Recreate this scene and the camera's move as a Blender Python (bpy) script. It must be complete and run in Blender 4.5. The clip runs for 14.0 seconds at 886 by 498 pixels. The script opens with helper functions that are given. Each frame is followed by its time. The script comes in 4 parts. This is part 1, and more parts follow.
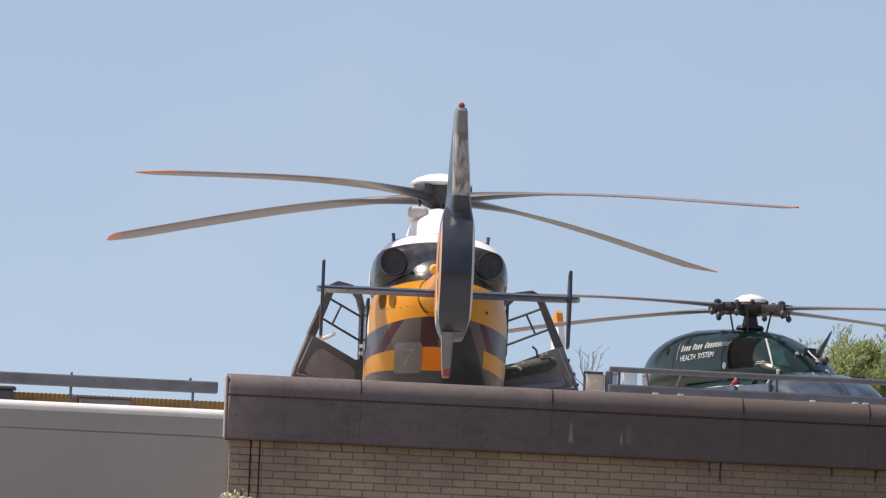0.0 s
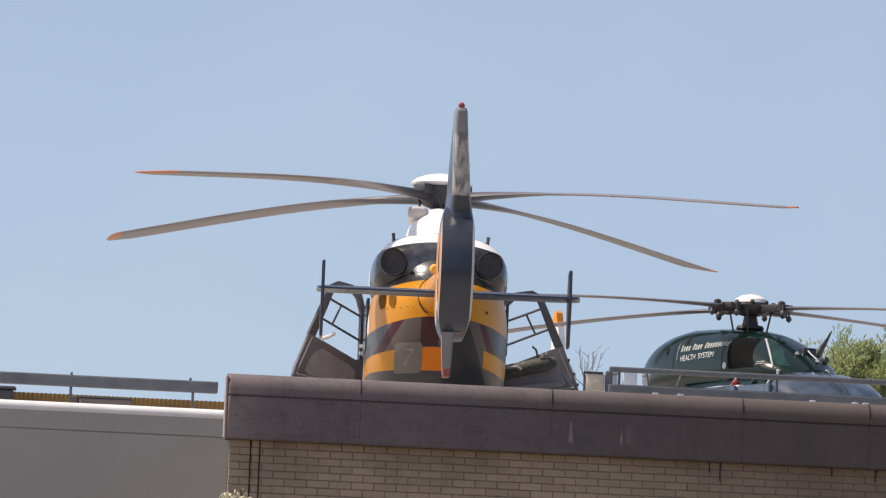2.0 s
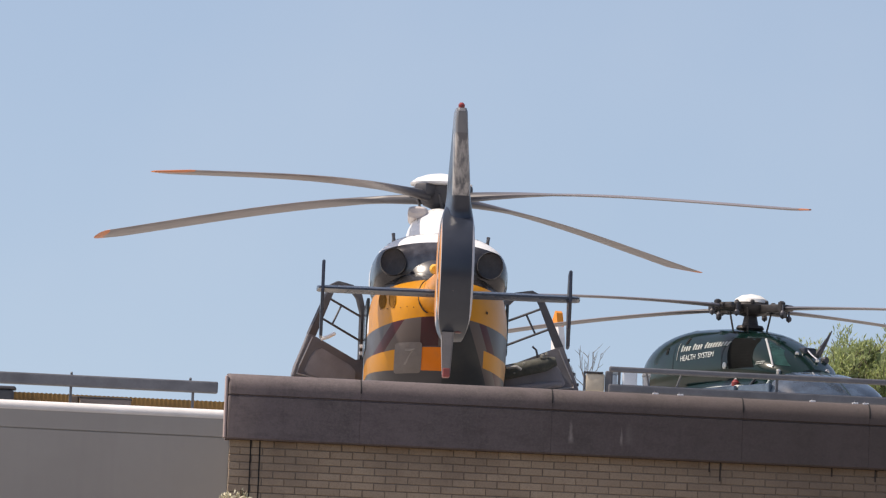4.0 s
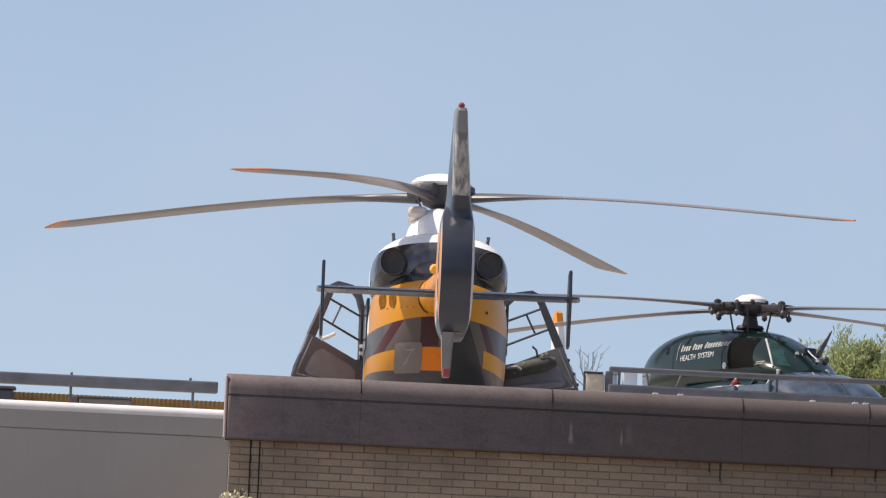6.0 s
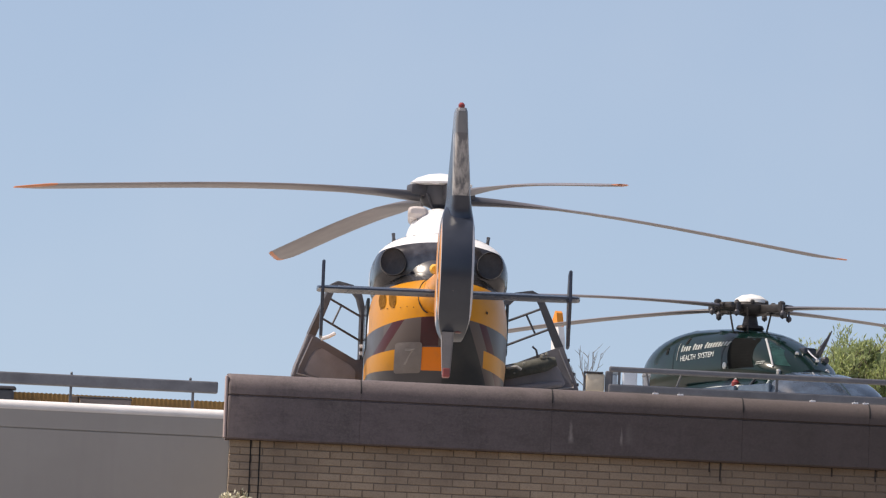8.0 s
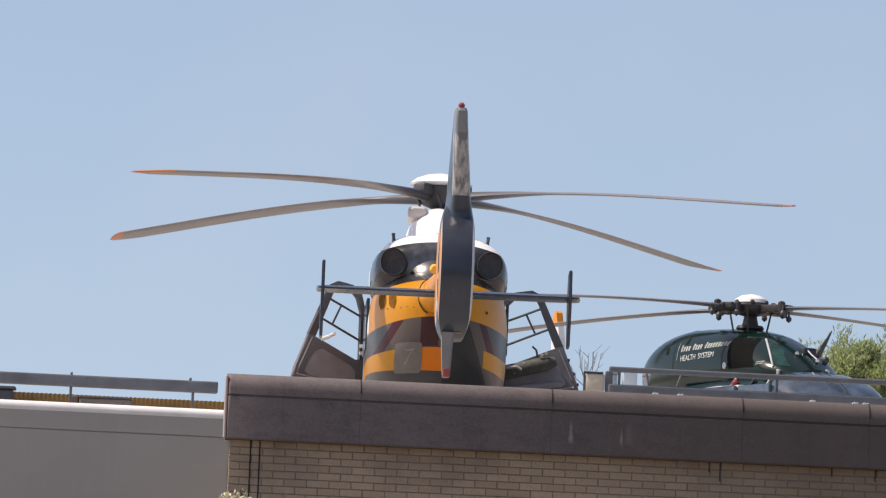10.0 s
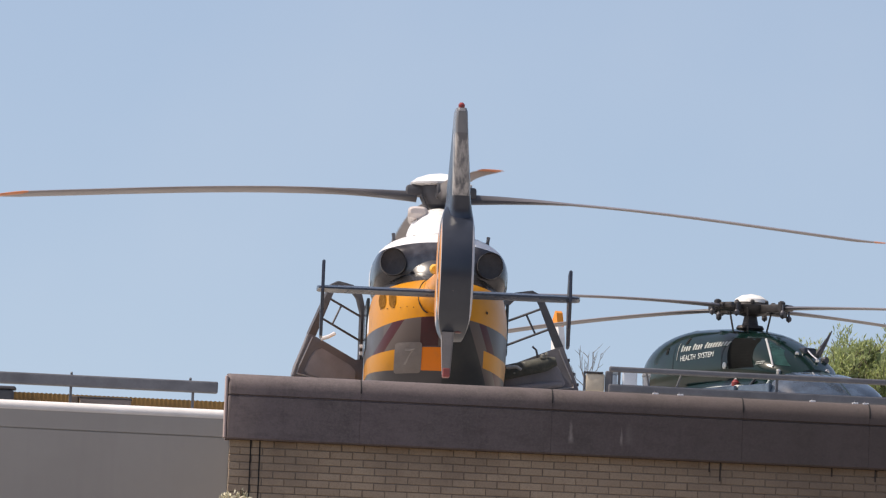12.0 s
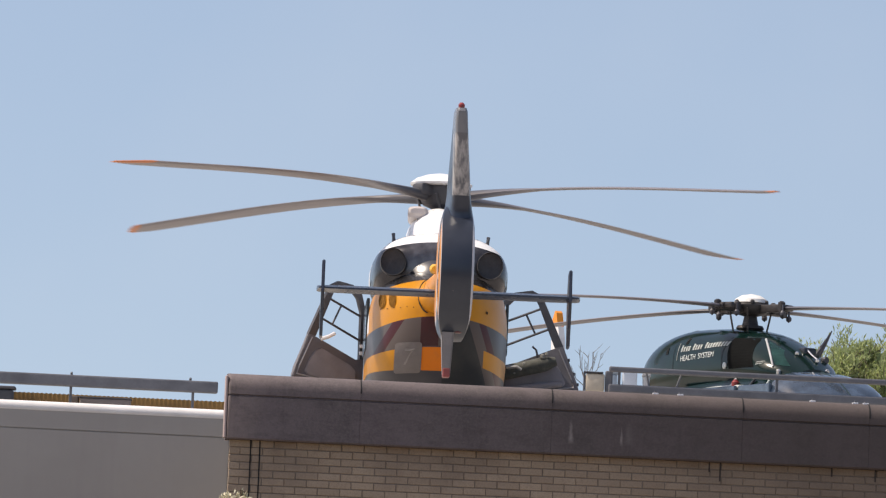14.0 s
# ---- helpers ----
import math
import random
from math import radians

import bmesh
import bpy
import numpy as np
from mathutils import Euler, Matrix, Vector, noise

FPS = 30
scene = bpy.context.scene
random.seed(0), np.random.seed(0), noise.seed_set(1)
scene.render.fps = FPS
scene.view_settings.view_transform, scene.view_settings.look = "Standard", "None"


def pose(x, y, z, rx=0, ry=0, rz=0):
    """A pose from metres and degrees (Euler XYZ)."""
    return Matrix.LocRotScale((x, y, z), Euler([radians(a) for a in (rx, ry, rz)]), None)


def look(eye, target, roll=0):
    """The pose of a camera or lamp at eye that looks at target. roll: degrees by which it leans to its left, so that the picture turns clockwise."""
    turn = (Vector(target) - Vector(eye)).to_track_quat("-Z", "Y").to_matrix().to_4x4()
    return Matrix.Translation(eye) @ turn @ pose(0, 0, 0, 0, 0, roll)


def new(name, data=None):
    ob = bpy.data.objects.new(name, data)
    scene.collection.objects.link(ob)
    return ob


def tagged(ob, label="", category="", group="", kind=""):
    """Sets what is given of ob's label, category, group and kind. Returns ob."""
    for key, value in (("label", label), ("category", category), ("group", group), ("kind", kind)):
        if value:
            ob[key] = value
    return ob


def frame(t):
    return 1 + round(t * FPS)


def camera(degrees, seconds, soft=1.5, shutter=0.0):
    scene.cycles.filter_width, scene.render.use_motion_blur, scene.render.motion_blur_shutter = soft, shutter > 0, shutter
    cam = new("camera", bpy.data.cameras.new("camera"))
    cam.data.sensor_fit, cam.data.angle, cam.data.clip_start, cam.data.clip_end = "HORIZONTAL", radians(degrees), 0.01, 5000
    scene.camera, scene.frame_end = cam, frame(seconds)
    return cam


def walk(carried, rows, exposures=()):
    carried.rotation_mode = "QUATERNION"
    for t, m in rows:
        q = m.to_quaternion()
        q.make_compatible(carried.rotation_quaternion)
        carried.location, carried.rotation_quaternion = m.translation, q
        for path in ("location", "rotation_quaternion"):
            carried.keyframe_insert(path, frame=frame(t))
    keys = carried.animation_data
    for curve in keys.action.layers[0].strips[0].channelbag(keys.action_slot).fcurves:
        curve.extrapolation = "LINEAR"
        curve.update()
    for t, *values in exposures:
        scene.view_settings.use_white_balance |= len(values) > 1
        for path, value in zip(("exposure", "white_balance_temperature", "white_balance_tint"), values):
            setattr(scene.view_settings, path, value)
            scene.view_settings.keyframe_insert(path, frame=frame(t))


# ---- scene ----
cam = camera(6.769, 14.0, soft=1.25, shutter=0.14)
EYE = pose(0, 0, 1.6) @ pose(0, 0, 0, 90 + 4.863, 0, 0) @ pose(0, 0, 0, 0, 0, 2.42)
walk(cam, [(0.0, EYE), (14.0, EYE)], exposures=[(0.0, 0.38, 7350, 15), (14.0, 0.38, 7350, 15)])

# ---- sky and sun ----
SUN_ELEVATION, SUN_AZIMUTH = 58.0, -95.0   # azimuth from +Y towards +X
world = bpy.data.worlds.new("sky")
scene.world = world
world.use_nodes = True
wn, wl = world.node_tree.nodes, world.node_tree.links
sky = wn.new("ShaderNodeTexSky")
sky.sky_type, sky.sun_disc = "NISHITA", False
sky.sun_elevation, sky.sun_rotation = radians(SUN_ELEVATION), radians(SUN_AZIMUTH)
sky.air_density, sky.dust_density, sky.ozone_density = 1.0, 1.6, 1.2
tc = wn.new("ShaderNodeTexCoord")
lift = wn.new("ShaderNodeVectorMath")
lift.operation = "ADD"
lift.inputs[1].default_value = (0, 0, 0.12)
wl.new(tc.outputs["Generated"], lift.inputs[0])
wl.new(lift.outputs[0], sky.inputs[0])
# very thin high cloud
veil = wn.new("ShaderNodeTexNoise")
veil.inputs["Scale"].default_value, veil.inputs["Detail"].default_value = 22.0, 4.0
wl.new(tc.outputs["Generated"], veil.inputs[0])
span = wn.new("ShaderNodeMapRange")
span.inputs[1].default_value, span.inputs[2].default_value, span.inputs[4].default_value = 0.40, 0.75, 0.06
wl.new(veil.outputs[0], span.inputs[0])
haze = wn.new("ShaderNodeMix")
haze.data_type = "RGBA"
haze.inputs[7].default_value = (4.9, 5.2, 5.6, 1)
wl.new(span.outputs[0], haze.inputs[0])
wl.new(sky.outputs[0], haze.inputs[6])
wl.new(haze.outputs[2], wn["Background"].inputs[0])
wn["Background"].inputs[1].default_value = 0.13
sun = new("sun", bpy.data.lights.new("sun", "SUN"))
sun.data.energy, sun.data.angle, sun.data.color = 3.6, radians(0.55), (1.0, 0.95, 0.87)
_a, _e = radians(SUN_AZIMUTH), radians(SUN_ELEVATION)
SUN_WAY = Vector((math.sin(_a) * math.cos(_e), math.cos(_a) * math.cos(_e), math.sin(_e)))
sun.matrix_world = look(SUN_WAY * 60, (0, 0, 0))


# ---- materials ----
class Nodes:
    """Short hand for a node material's arithmetic."""

    def __init__(self, name):
        self.m = bpy.data.materials.new(name)
        self.m.use_nodes = True
        self.t = self.m.node_tree
        self.b = self.t.nodes["Principled BSDF"]
        self.place = None

    def put(self, socket, value):
        if isinstance(value, (int, float)):
            socket.default_value = value
        elif isinstance(value, tuple):
            socket.default_value = (*value, 1.0) if len(socket.default_value) == 4 and len(value) == 3 else value
        else:
            self.t.links.new(value, socket)

    def math(self, op, a, b=0.0, clamp=False):
        n = self.t.nodes.new("ShaderNodeMath")
        n.operation, n.use_clamp = op, clamp
        self.put(n.inputs[0], a)
        self.put(n.inputs[1], b)
        return n.outputs[0]

    def mix(self, f, a, b, mode="MIX"):
        n = self.t.nodes.new("ShaderNodeMix")
        n.data_type, n.blend_type = "RGBA", mode
        self.put(n.inputs[0], f)
        self.put(n.inputs[6], a)
        self.put(n.inputs[7], b)
        return n.outputs[2]

    def coords(self, kind="Object"):
        return self.t.nodes.new("ShaderNodeTexCoord").outputs[kind]

    def xyz(self, v=None):
        n = self.t.nodes.new("ShaderNodeSeparateXYZ")
        self.t.links.new(v or self.coords(), n.inputs[0])
        return n.outputs

    def noise(self, scale, detail=4.0, stretch=(1, 1, 1), rough=0.6):
        mp = self.t.nodes.new("ShaderNodeMapping")
        mp.inputs["Scale"].default_value = stretch
        self.t.links.new(self.place or self.coords(), mp.inputs[0])
        n = self.t.nodes.new("ShaderNodeTexNoise")
        n.inputs["Scale"].default_value, n.inputs["Detail"].default_value, n.inputs["Roughness"].default_value = scale, detail, rough
        self.t.links.new(mp.outputs[0], n.inputs[0])
        return n.outputs[0]

    def ramp(self, f, lo, hi):
        n = self.t.nodes.new("ShaderNodeMapRange")
        n.inputs[1].default_value, n.inputs[2].default_value = lo, hi
        self.t.links.new(f, n.inputs[0])
        return n.outputs[0]

    def bump(self, h, strength, dist=0.01):
        n = self.t.nodes.new("ShaderNodeBump")
        n.inputs["Strength"].default_value, n.inputs["Distance"].default_value = strength, dist
        self.t.links.new(h, n.inputs["Height"])
        self.t.links.new(n.outputs[0], self.b.inputs["Normal"])

    def between(self, v, lo, hi):
        return self.math("MULTIPLY", self.math("GREATER_THAN", v, lo), self.math("LESS_THAN", v, hi))

    def done(self, colour, rough, metal=0.0, **more):
        self.put(self.b.inputs["Base Color"], colour)
        self.put(self.b.inputs["Roughness"], rough)
        self.put(self.b.inputs["Metallic"], metal)
        for k, v in more.items():
            self.put(self.b.inputs[k.replace("_", " ")], v)
        return self.m


def plain(name, base, rough, metal=0.0, vary=0.18, big=3.0, fine=60.0, relief=0.0, each=0.0, **more):
    """A surface with stains at two scales and a fine relief; each: how far pieces differ."""
    n = Nodes(name)
    f1, f2 = n.noise(big), n.noise(fine, 3.0)
    c = n.mix(n.ramp(f1, 0.3, 0.7), tuple(v * (1 - vary) for v in base), tuple(min(1, v * (1 + vary)) for v in base))
    c = n.mix(n.math("MULTIPLY", n.ramp(f2, 0.35, 0.7), vary), c, tuple(v * 0.55 for v in base))
    if each:
        r = n.t.nodes.new("ShaderNodeObjectInfo").outputs["Random"]
        k = n.t.nodes.new("ShaderNodeHueSaturation")
        n.put(k.inputs["Value"], n.math("ADD", n.math("MULTIPLY", r, 2 * each), 1 - each))
        n.put(k.inputs["Color"], c)
        c = k.outputs[0]
    if relief:
        n.bump(f2, relief)
    return n.done(c, n.math("ADD", n.math("MULTIPLY", f1, 0.2), rough - 0.1), metal, **more)


CONCRETE = plain("roof_concrete", (0.42, 0.40, 0.37), 0.9, relief=0.3)
# unseen paving, kept pale and warm to bounce light onto shaded walls
ASPHALT = plain("ground_paving", (0.20, 0.165, 0.125), 0.9, relief=0.3, fine=40)
MORTAR = plain("mortar", (0.215, 0.172, 0.136), 0.95, relief=0.4)


def brick_material():
    """Tan brick, each piece of its own shade, with damp patches that run over many of them."""
    n = Nodes("tan_brick")
    n.place = n.t.nodes.new("ShaderNodeNewGeometry").outputs["Position"]
    r = n.t.nodes.new("ShaderNodeObjectInfo").outputs["Random"]
    c = n.mix(r, (0.335, 0.253, 0.180), (0.415, 0.318, 0.226))
    c = n.mix(n.math("MULTIPLY", n.ramp(n.noise(0.9, 5.0), 0.48, 0.66), 0.6), c, (0.17, 0.125, 0.095))
    c = n.mix(n.math("MULTIPLY", n.ramp(n.noise(70, 4.0), 0.45, 0.75), 0.45), c, (0.15, 0.105, 0.078))
    c = n.mix(n.math("MULTIPLY", n.ramp(n.noise(5, 4.0, (1, 1, 0.3)), 0.6, 0.8), 0.25), c, (0.46, 0.40, 0.34))
    # darker towards +x, the transition broken up by noise
    rightward = n.math("ADD", n.xyz(n.place)[0], n.math("MULTIPLY", n.noise(1.4, 4.0), 2.0))
    c = n.mix(n.math("MULTIPLY", n.ramp(rightward, 1.8, 4.6), 0.6), c, (0.135, 0.104, 0.082))
    n.bump(n.noise(90, 3.0), 0.4)
    return n.done(c, 0.86)


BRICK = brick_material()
STEEL = plain("galvanised_steel", (0.135, 0.138, 0.152), 0.5, 0.3, vary=0.22, big=4, fine=50)
DARK_STEEL = plain("dark_steel", (0.080, 0.081, 0.092), 0.5, 0.4)
OCHRE = plain("ochre_edge", (0.25, 0.140, 0.042), 0.75, vary=0.25, big=6)
WHITE_PAINT = plain("white_paint", (0.80, 0.80, 0.80), 0.28, vary=0.05)
BLACK_PAINT = plain("black_paint", (0.022, 0.024, 0.030), 0.22, vary=0.2)
NAVY_PAINT = plain("navy_paint", (0.032, 0.039, 0.060), 0.28, vary=0.25, big=2)
INNER = plain("grey_trim", (0.152, 0.147, 0.162), 0.7, vary=0.15, big=5)
ORANGE = plain("orange_paint", (0.80, 0.27, 0.02), 0.35, vary=0.08)
RED_GLASS = plain("red_lens", (0.26, 0.040, 0.040), 0.25)
SOOT = plain("soot", (0.007, 0.007, 0.008), 0.8)


# ---- mesh tools ----
def part(name, bm, material, parent=None, label="", smooth=False):
    """Links a bmesh as one mesh object, under a thing or a part."""
    me = bpy.data.meshes.new(name)
    bmesh.ops.recalc_face_normals(bm, faces=bm.faces[:])
    bm.to_mesh(me)
    bm.free()
    for m in material if isinstance(material, (list, tuple)) else [material]:
        me.materials.append(m)
    if smooth:
        me.shade_smooth()
        me.set_sharp_from_angle(angle=radians(38))
    ob = new(name, me)
    ob.parent = parent
    return tagged(ob, label)


def thing(name, m, label, category, group="", kind=""):
    ob = new(name)
    ob.empty_display_size = 0.2
    ob.matrix_basis = m
    return tagged(ob, label, category, group, kind)


def box(bm, x0, x1, y0, y1, z0, z1, bevel=0.0, m=None):
    made = bmesh.ops.create_cube(bm, size=1.0)["verts"]
    t = Matrix.Translation(((x0 + x1) / 2, (y0 + y1) / 2, (z0 + z1) / 2)) @ Matrix.Diagonal((x1 - x0, y1 - y0, z1 - z0, 1))
    bmesh.ops.transform(bm, matrix=(m @ t) if m else t, verts=made)
    if bevel:
        edges = list({e for v in made for e in v.link_edges})
        bmesh.ops.bevel(bm, geom=edges, offset=bevel, segments=2, profile=0.5, affect="EDGES")
    return bm


def tube(bm, points, radius, sides=10, cap=True, flat=1.0):
    """A tube through points; radius: one number or one for each point."""
    pts = [Vector(p) for p in points]
    rad = radius if isinstance(radius, (list, tuple)) else [radius] * len(pts)
    rings = []
    for i, p in enumerate(pts):
        d = (pts[min(i + 1, len(pts) - 1)] - pts[max(i - 1, 0)]).normalized()
        a = d.cross(Vector((0, 0, 1)))
        a = a.normalized() if a.length > 1e-3 else Vector((1, 0, 0))
        b = d.cross(a).normalized()
        rings.append([bm.verts.new(p + rad[i] * (math.cos(t) * a + flat * math.sin(t) * b)) for t in (2 * math.pi * k / sides for k in range(sides))])
    skin(bm, rings, cap)
    return bm


def skin(bm, rings, cap=True):
    n = len(rings[0])
    for r0, r1 in zip(rings, rings[1:]):
        for k in range(n):
            bm.faces.new((r0[k], r0[(k + 1) % n], r1[(k + 1) % n], r1[k]))
    if cap:
        bm.faces.new(rings[0])
        bm.faces.new(rings[-1][::-1])


def loft(bm, sections, sides=40, cap=True):
    """sections: y, half width, z bottom, z top, squareness, x centre. Rings of rounded boxes along y."""
    rings = []
    for y, w, z0, z1, sq, cx in sections:
        ring = []
        for k in range(sides):
            t = 2 * math.pi * k / sides
            c, s = math.cos(t), math.sin(t)
            e = 2.0 / sq
            ring.append(bm.verts.new((cx + w * math.copysign(abs(c) ** e, c), y, (z0 + z1) / 2 + (z1 - z0) / 2 * math.copysign(abs(s) ** e, s))))
        rings.append(ring)
    skin(bm, rings, cap)
    return bm


def smooth_sections(rows, steps=5):
    """Sections between the given ones, on a smooth curve."""
    out = []
    n = len(rows)
    for i in range(n - 1):
        p0, p1, p2, p3 = rows[max(i - 1, 0)], rows[i], rows[i + 1], rows[min(i + 2, n - 1)]
        for k in range(steps):
            t = k / steps
            out.append(tuple(0.5 * (2 * b + (c - a) * t + (2 * a - 5 * b + 4 * c - d) * t * t + (3 * b - a - 3 * c + d) * t ** 3) for a, b, c, d in zip(p0, p1, p2, p3)))
    out.append(tuple(rows[-1]))
    return out


def prism(bm, outline, depth, place):
    """A flat outline of (a, b) with thickness; place(a, b, d) gives the point."""
    lo = [bm.verts.new(place(a, b, -depth / 2)) for a, b in outline]
    hi = [bm.verts.new(place(a, b, depth / 2)) for a, b in outline]
    bm.faces.new(lo[::-1])
    bm.faces.new(hi)
    for i in range(len(lo)):
        j = (i + 1) % len(lo)
        bm.faces.new((lo[i], lo[j], hi[j], hi[i]))
    return bm


def lathe(bm, profile, centre, sides=28, axis="z"):
    """profile: (radius, height) from bottom to top, round an axis through centre."""
    c = Vector(centre)
    rings = []
    for r, h in profile:
        ring = []
        for k in range(sides):
            t = 2 * math.pi * k / sides
            a, b = r * math.cos(t), r * math.sin(t)
            ring.append(bm.verts.new(c + (Vector((a, b, h)) if axis == "z" else Vector((a, h, b)) if axis == "y" else Vector((h, a, b)))))
        rings.append(ring)
    skin(bm, rings, True)
    return bm


# ---- ground and building ----
GROUND_Z, ROOF_Z, PAD_Z = 0.0, 5.88, 6.15
WALL_Y = 67.6
YAW = 5.5    # the building stands a little askew to the view


def yawed(ob, x, y):
    """Turns a piece of the building about the upright line through (x, y)."""
    ob.matrix_basis = pose(x, y, 0, 0, 0, YAW) @ pose(-x, -y, 0) @ ob.matrix_basis
    return ob


bm = bmesh.new()
box(bm, -2500, 2500, -600, 4500, -0.5, GROUND_Z)
tagged(part("ground", bm, ASPHALT), "paved ground reaching to the horizon, pale and warm for bounce light", "ground", kind="structure")
bm = bmesh.new()
box(bm, -30, 40, 70.0, 118, 0.02, ROOF_Z)
box(bm, -1.4, 33.9, WALL_Y + 0.22, 69.998, 0.02, ROOF_Z)
yawed(tagged(part("roof", bm, CONCRETE), "pale grey concrete roof deck of the low building", "roof", kind="structure"), 1.0, WALL_Y)
bm = bmesh.new()
box(bm, -12, 22, 74.5, 112, ROOF_Z + 0.004, PAD_Z, 0.03)
yawed(tagged(part("landing_pad", bm, CONCRETE), "raised pale concrete helicopter landing pad on the roof", "landing pad", kind="structure"), 1.0, WALL_Y)


# unseen wooded ring, added behind the viewer so glossy paint reflects dark
bm = bmesh.new()
rnd = random.Random(2)
rings = []
for k in range(97):
    a = radians(75 + 210 * k / 96)
    top = 9 + rnd.uniform(-2, 2)
    rings.append([bm.verts.new((r * math.sin(a), r * math.cos(a), z)) for r, z in ((170, -0.2), (170, top), (172, top), (172, -0.2))])
skin(bm, rings)
tagged(part("backdrop", bm, plain("unseen_woods", (0.075, 0.080, 0.050), 0.9, vary=0.4, big=0.2, fine=2)), "unseen ring of dark green woods, added to darken reflections", "backdrop", kind="structure")


def fascia_material():
    """Dark precast stone with runs of lime and damp."""
    n = Nodes("dark_precast")
    f1, f2 = n.noise(1.3, 5.0), n.noise(55, 3.0)
    c = n.mix(n.ramp(f1, 0.3, 0.7), (0.107, 0.085, 0.089), (0.156, 0.127, 0.130))
    c = n.mix(n.math("MULTIPLY", n.ramp(n.noise(2.6, 6.0, (1.0, 1.0, 0.6), 0.7), 0.45, 0.7), 0.5), c, (0.062, 0.060, 0.056))
    run = n.noise(2.2, 4.0, (5.0, 1.0, 0.35))
    c = n.mix(n.math("MULTIPLY", n.ramp(run, 0.55, 0.75), 0.45), c, (0.065, 0.055, 0.055))
    c = n.mix(n.math("MULTIPLY", n.ramp(f2, 0.42, 0.68), 0.32), c, (0.200, 0.168, 0.165))
    c = n.mix(n.math("MULTIPLY", n.ramp(n.noise(14, 5.0), 0.52, 0.72), 0.35), c, (0.058, 0.048, 0.048))
    c = n.mix(n.math("MULTIPLY", n.ramp(n.noise(30, 6.0, (1, 1, 1.6), 0.7), 0.46, 0.66), 0.34), c, (0.180, 0.145, 0.132))
    c = n.mix(n.math("MULTIPLY", n.ramp(n.noise(7, 6.0, (0.6, 1, 1.8), 0.7), 0.5, 0.7), 0.38), c, (0.056, 0.045, 0.043))
    # pale lime runs, and a tone that deepens towards +x
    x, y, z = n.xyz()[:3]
    rightward = n.math("ADD", x, n.math("MULTIPLY", n.noise(1.2, 4.0), 2.0))
    c = n.mix(n.math("MULTIPLY", n.ramp(rightward, 0.2, 4.2), 0.66), c, (0.062, 0.048, 0.042))
    for at, wide in ((1.215, 0.030), (1.675, 0.018), (1.74, 0.05)):
        d = n.math("ABSOLUTE", n.math("SUBTRACT", n.math("ADD", x, n.math("MULTIPLY", n.noise(18, 3), 0.03)), at + 0.015))
        run = n.math("MULTIPLY", n.math("SUBTRACT", 1.0, n.ramp(n.math("ADD", d, n.math("MULTIPLY", n.math("SUBTRACT", z, 5.66), 0.10)), 0.2 * wide, wide)), n.ramp(n.math("ABSOLUTE", n.math("SUBTRACT", z, 5.74)), 0.115, 0.06))
        c = n.mix(n.math("MULTIPLY", run, 0.6 if wide < 0.04 else 0.15), c, (0.34, 0.30, 0.28))
    n.bump(f2, 0.13)
    return n.done(c, 0.85)


def plaster_material():
    n = Nodes("grey_white_plaster")
    f1, f2 = n.noise(0.7, 5.0), n.noise(35, 4.0)
    c = n.mix(n.ramp(f1, 0.3, 0.7), (0.330, 0.310, 0.284), (0.382, 0.360, 0.332))
    c = n.mix(n.math("MULTIPLY", n.ramp(n.noise(1.6, 4, (4, 1, 0.3)), 0.5, 0.8), 0.25), c, (0.28, 0.25, 0.24))
    n.bump(f2, 0.05)
    return n.done(c, 0.8)


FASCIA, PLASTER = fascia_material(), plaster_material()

# brick wall, its core behind the pieces
bm = bmesh.new()
box(bm, -1.845, 34.0, WALL_Y + 0.012, WALL_Y + 0.20, 0.02, 5.85)
wall_front = tagged(part("wall_front", bm, MORTAR), "tan brick wall under a dark stone parapet", "wall", kind="structure")
yawed(wall_front, 1.0, WALL_Y)
# parapet: panels of precast stone with a rounded top course
JOINTS = [-1.897, -0.699, 1.036, 2.775, 3.935, 5.62, 7.35, 9.08, 10.81, 14.0, 20.0, 34.0]


def parapet_profile(cut):
    """(y, z) of the section: a plain face, a groove, then the rounded coping."""
    f = WALL_Y - 0.10 - cut
    pts = [(WALL_Y + 0.18, 5.530), (f + 0.012, 5.530), (f, 5.543), (f, 5.914), (f + 0.014, 5.920), (f + 0.014, 5.929), (f - 0.004, 5.935)]
    for k in range(9):
        a = radians(90 * k / 8)
        pts.append((f - 0.004 + 0.135 * (1 - math.cos(a)), 5.990 + 0.135 * math.sin(a)))
    return pts + [(WALL_Y + 0.18, 6.128)]


for a, b in zip(JOINTS, JOINTS[1:]):
    bm = bmesh.new()
    prof = parapet_profile(random.uniform(0, 0.004))
    n_ = max(2, int((b - a) / 0.3))
    stops = [(a + 0.001 + (b - a - 0.002) * i / n_, 0.0) for i in range(n_ + 1)]
    if a == JOINTS[0]:
        # the corner is worn round
        stops = [(a + 0.030 - 0.030 * math.cos(radians(q)), 0.035 * (1 - math.sin(radians(q)))) for q in (5, 30, 60, 88)] + stops[1:]
    rings = [[bm.verts.new((x, min(y + d, WALL_Y + 0.18), z)) for y, z in prof] for x, d in stops]
    skin(bm, rings)
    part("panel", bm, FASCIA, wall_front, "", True)
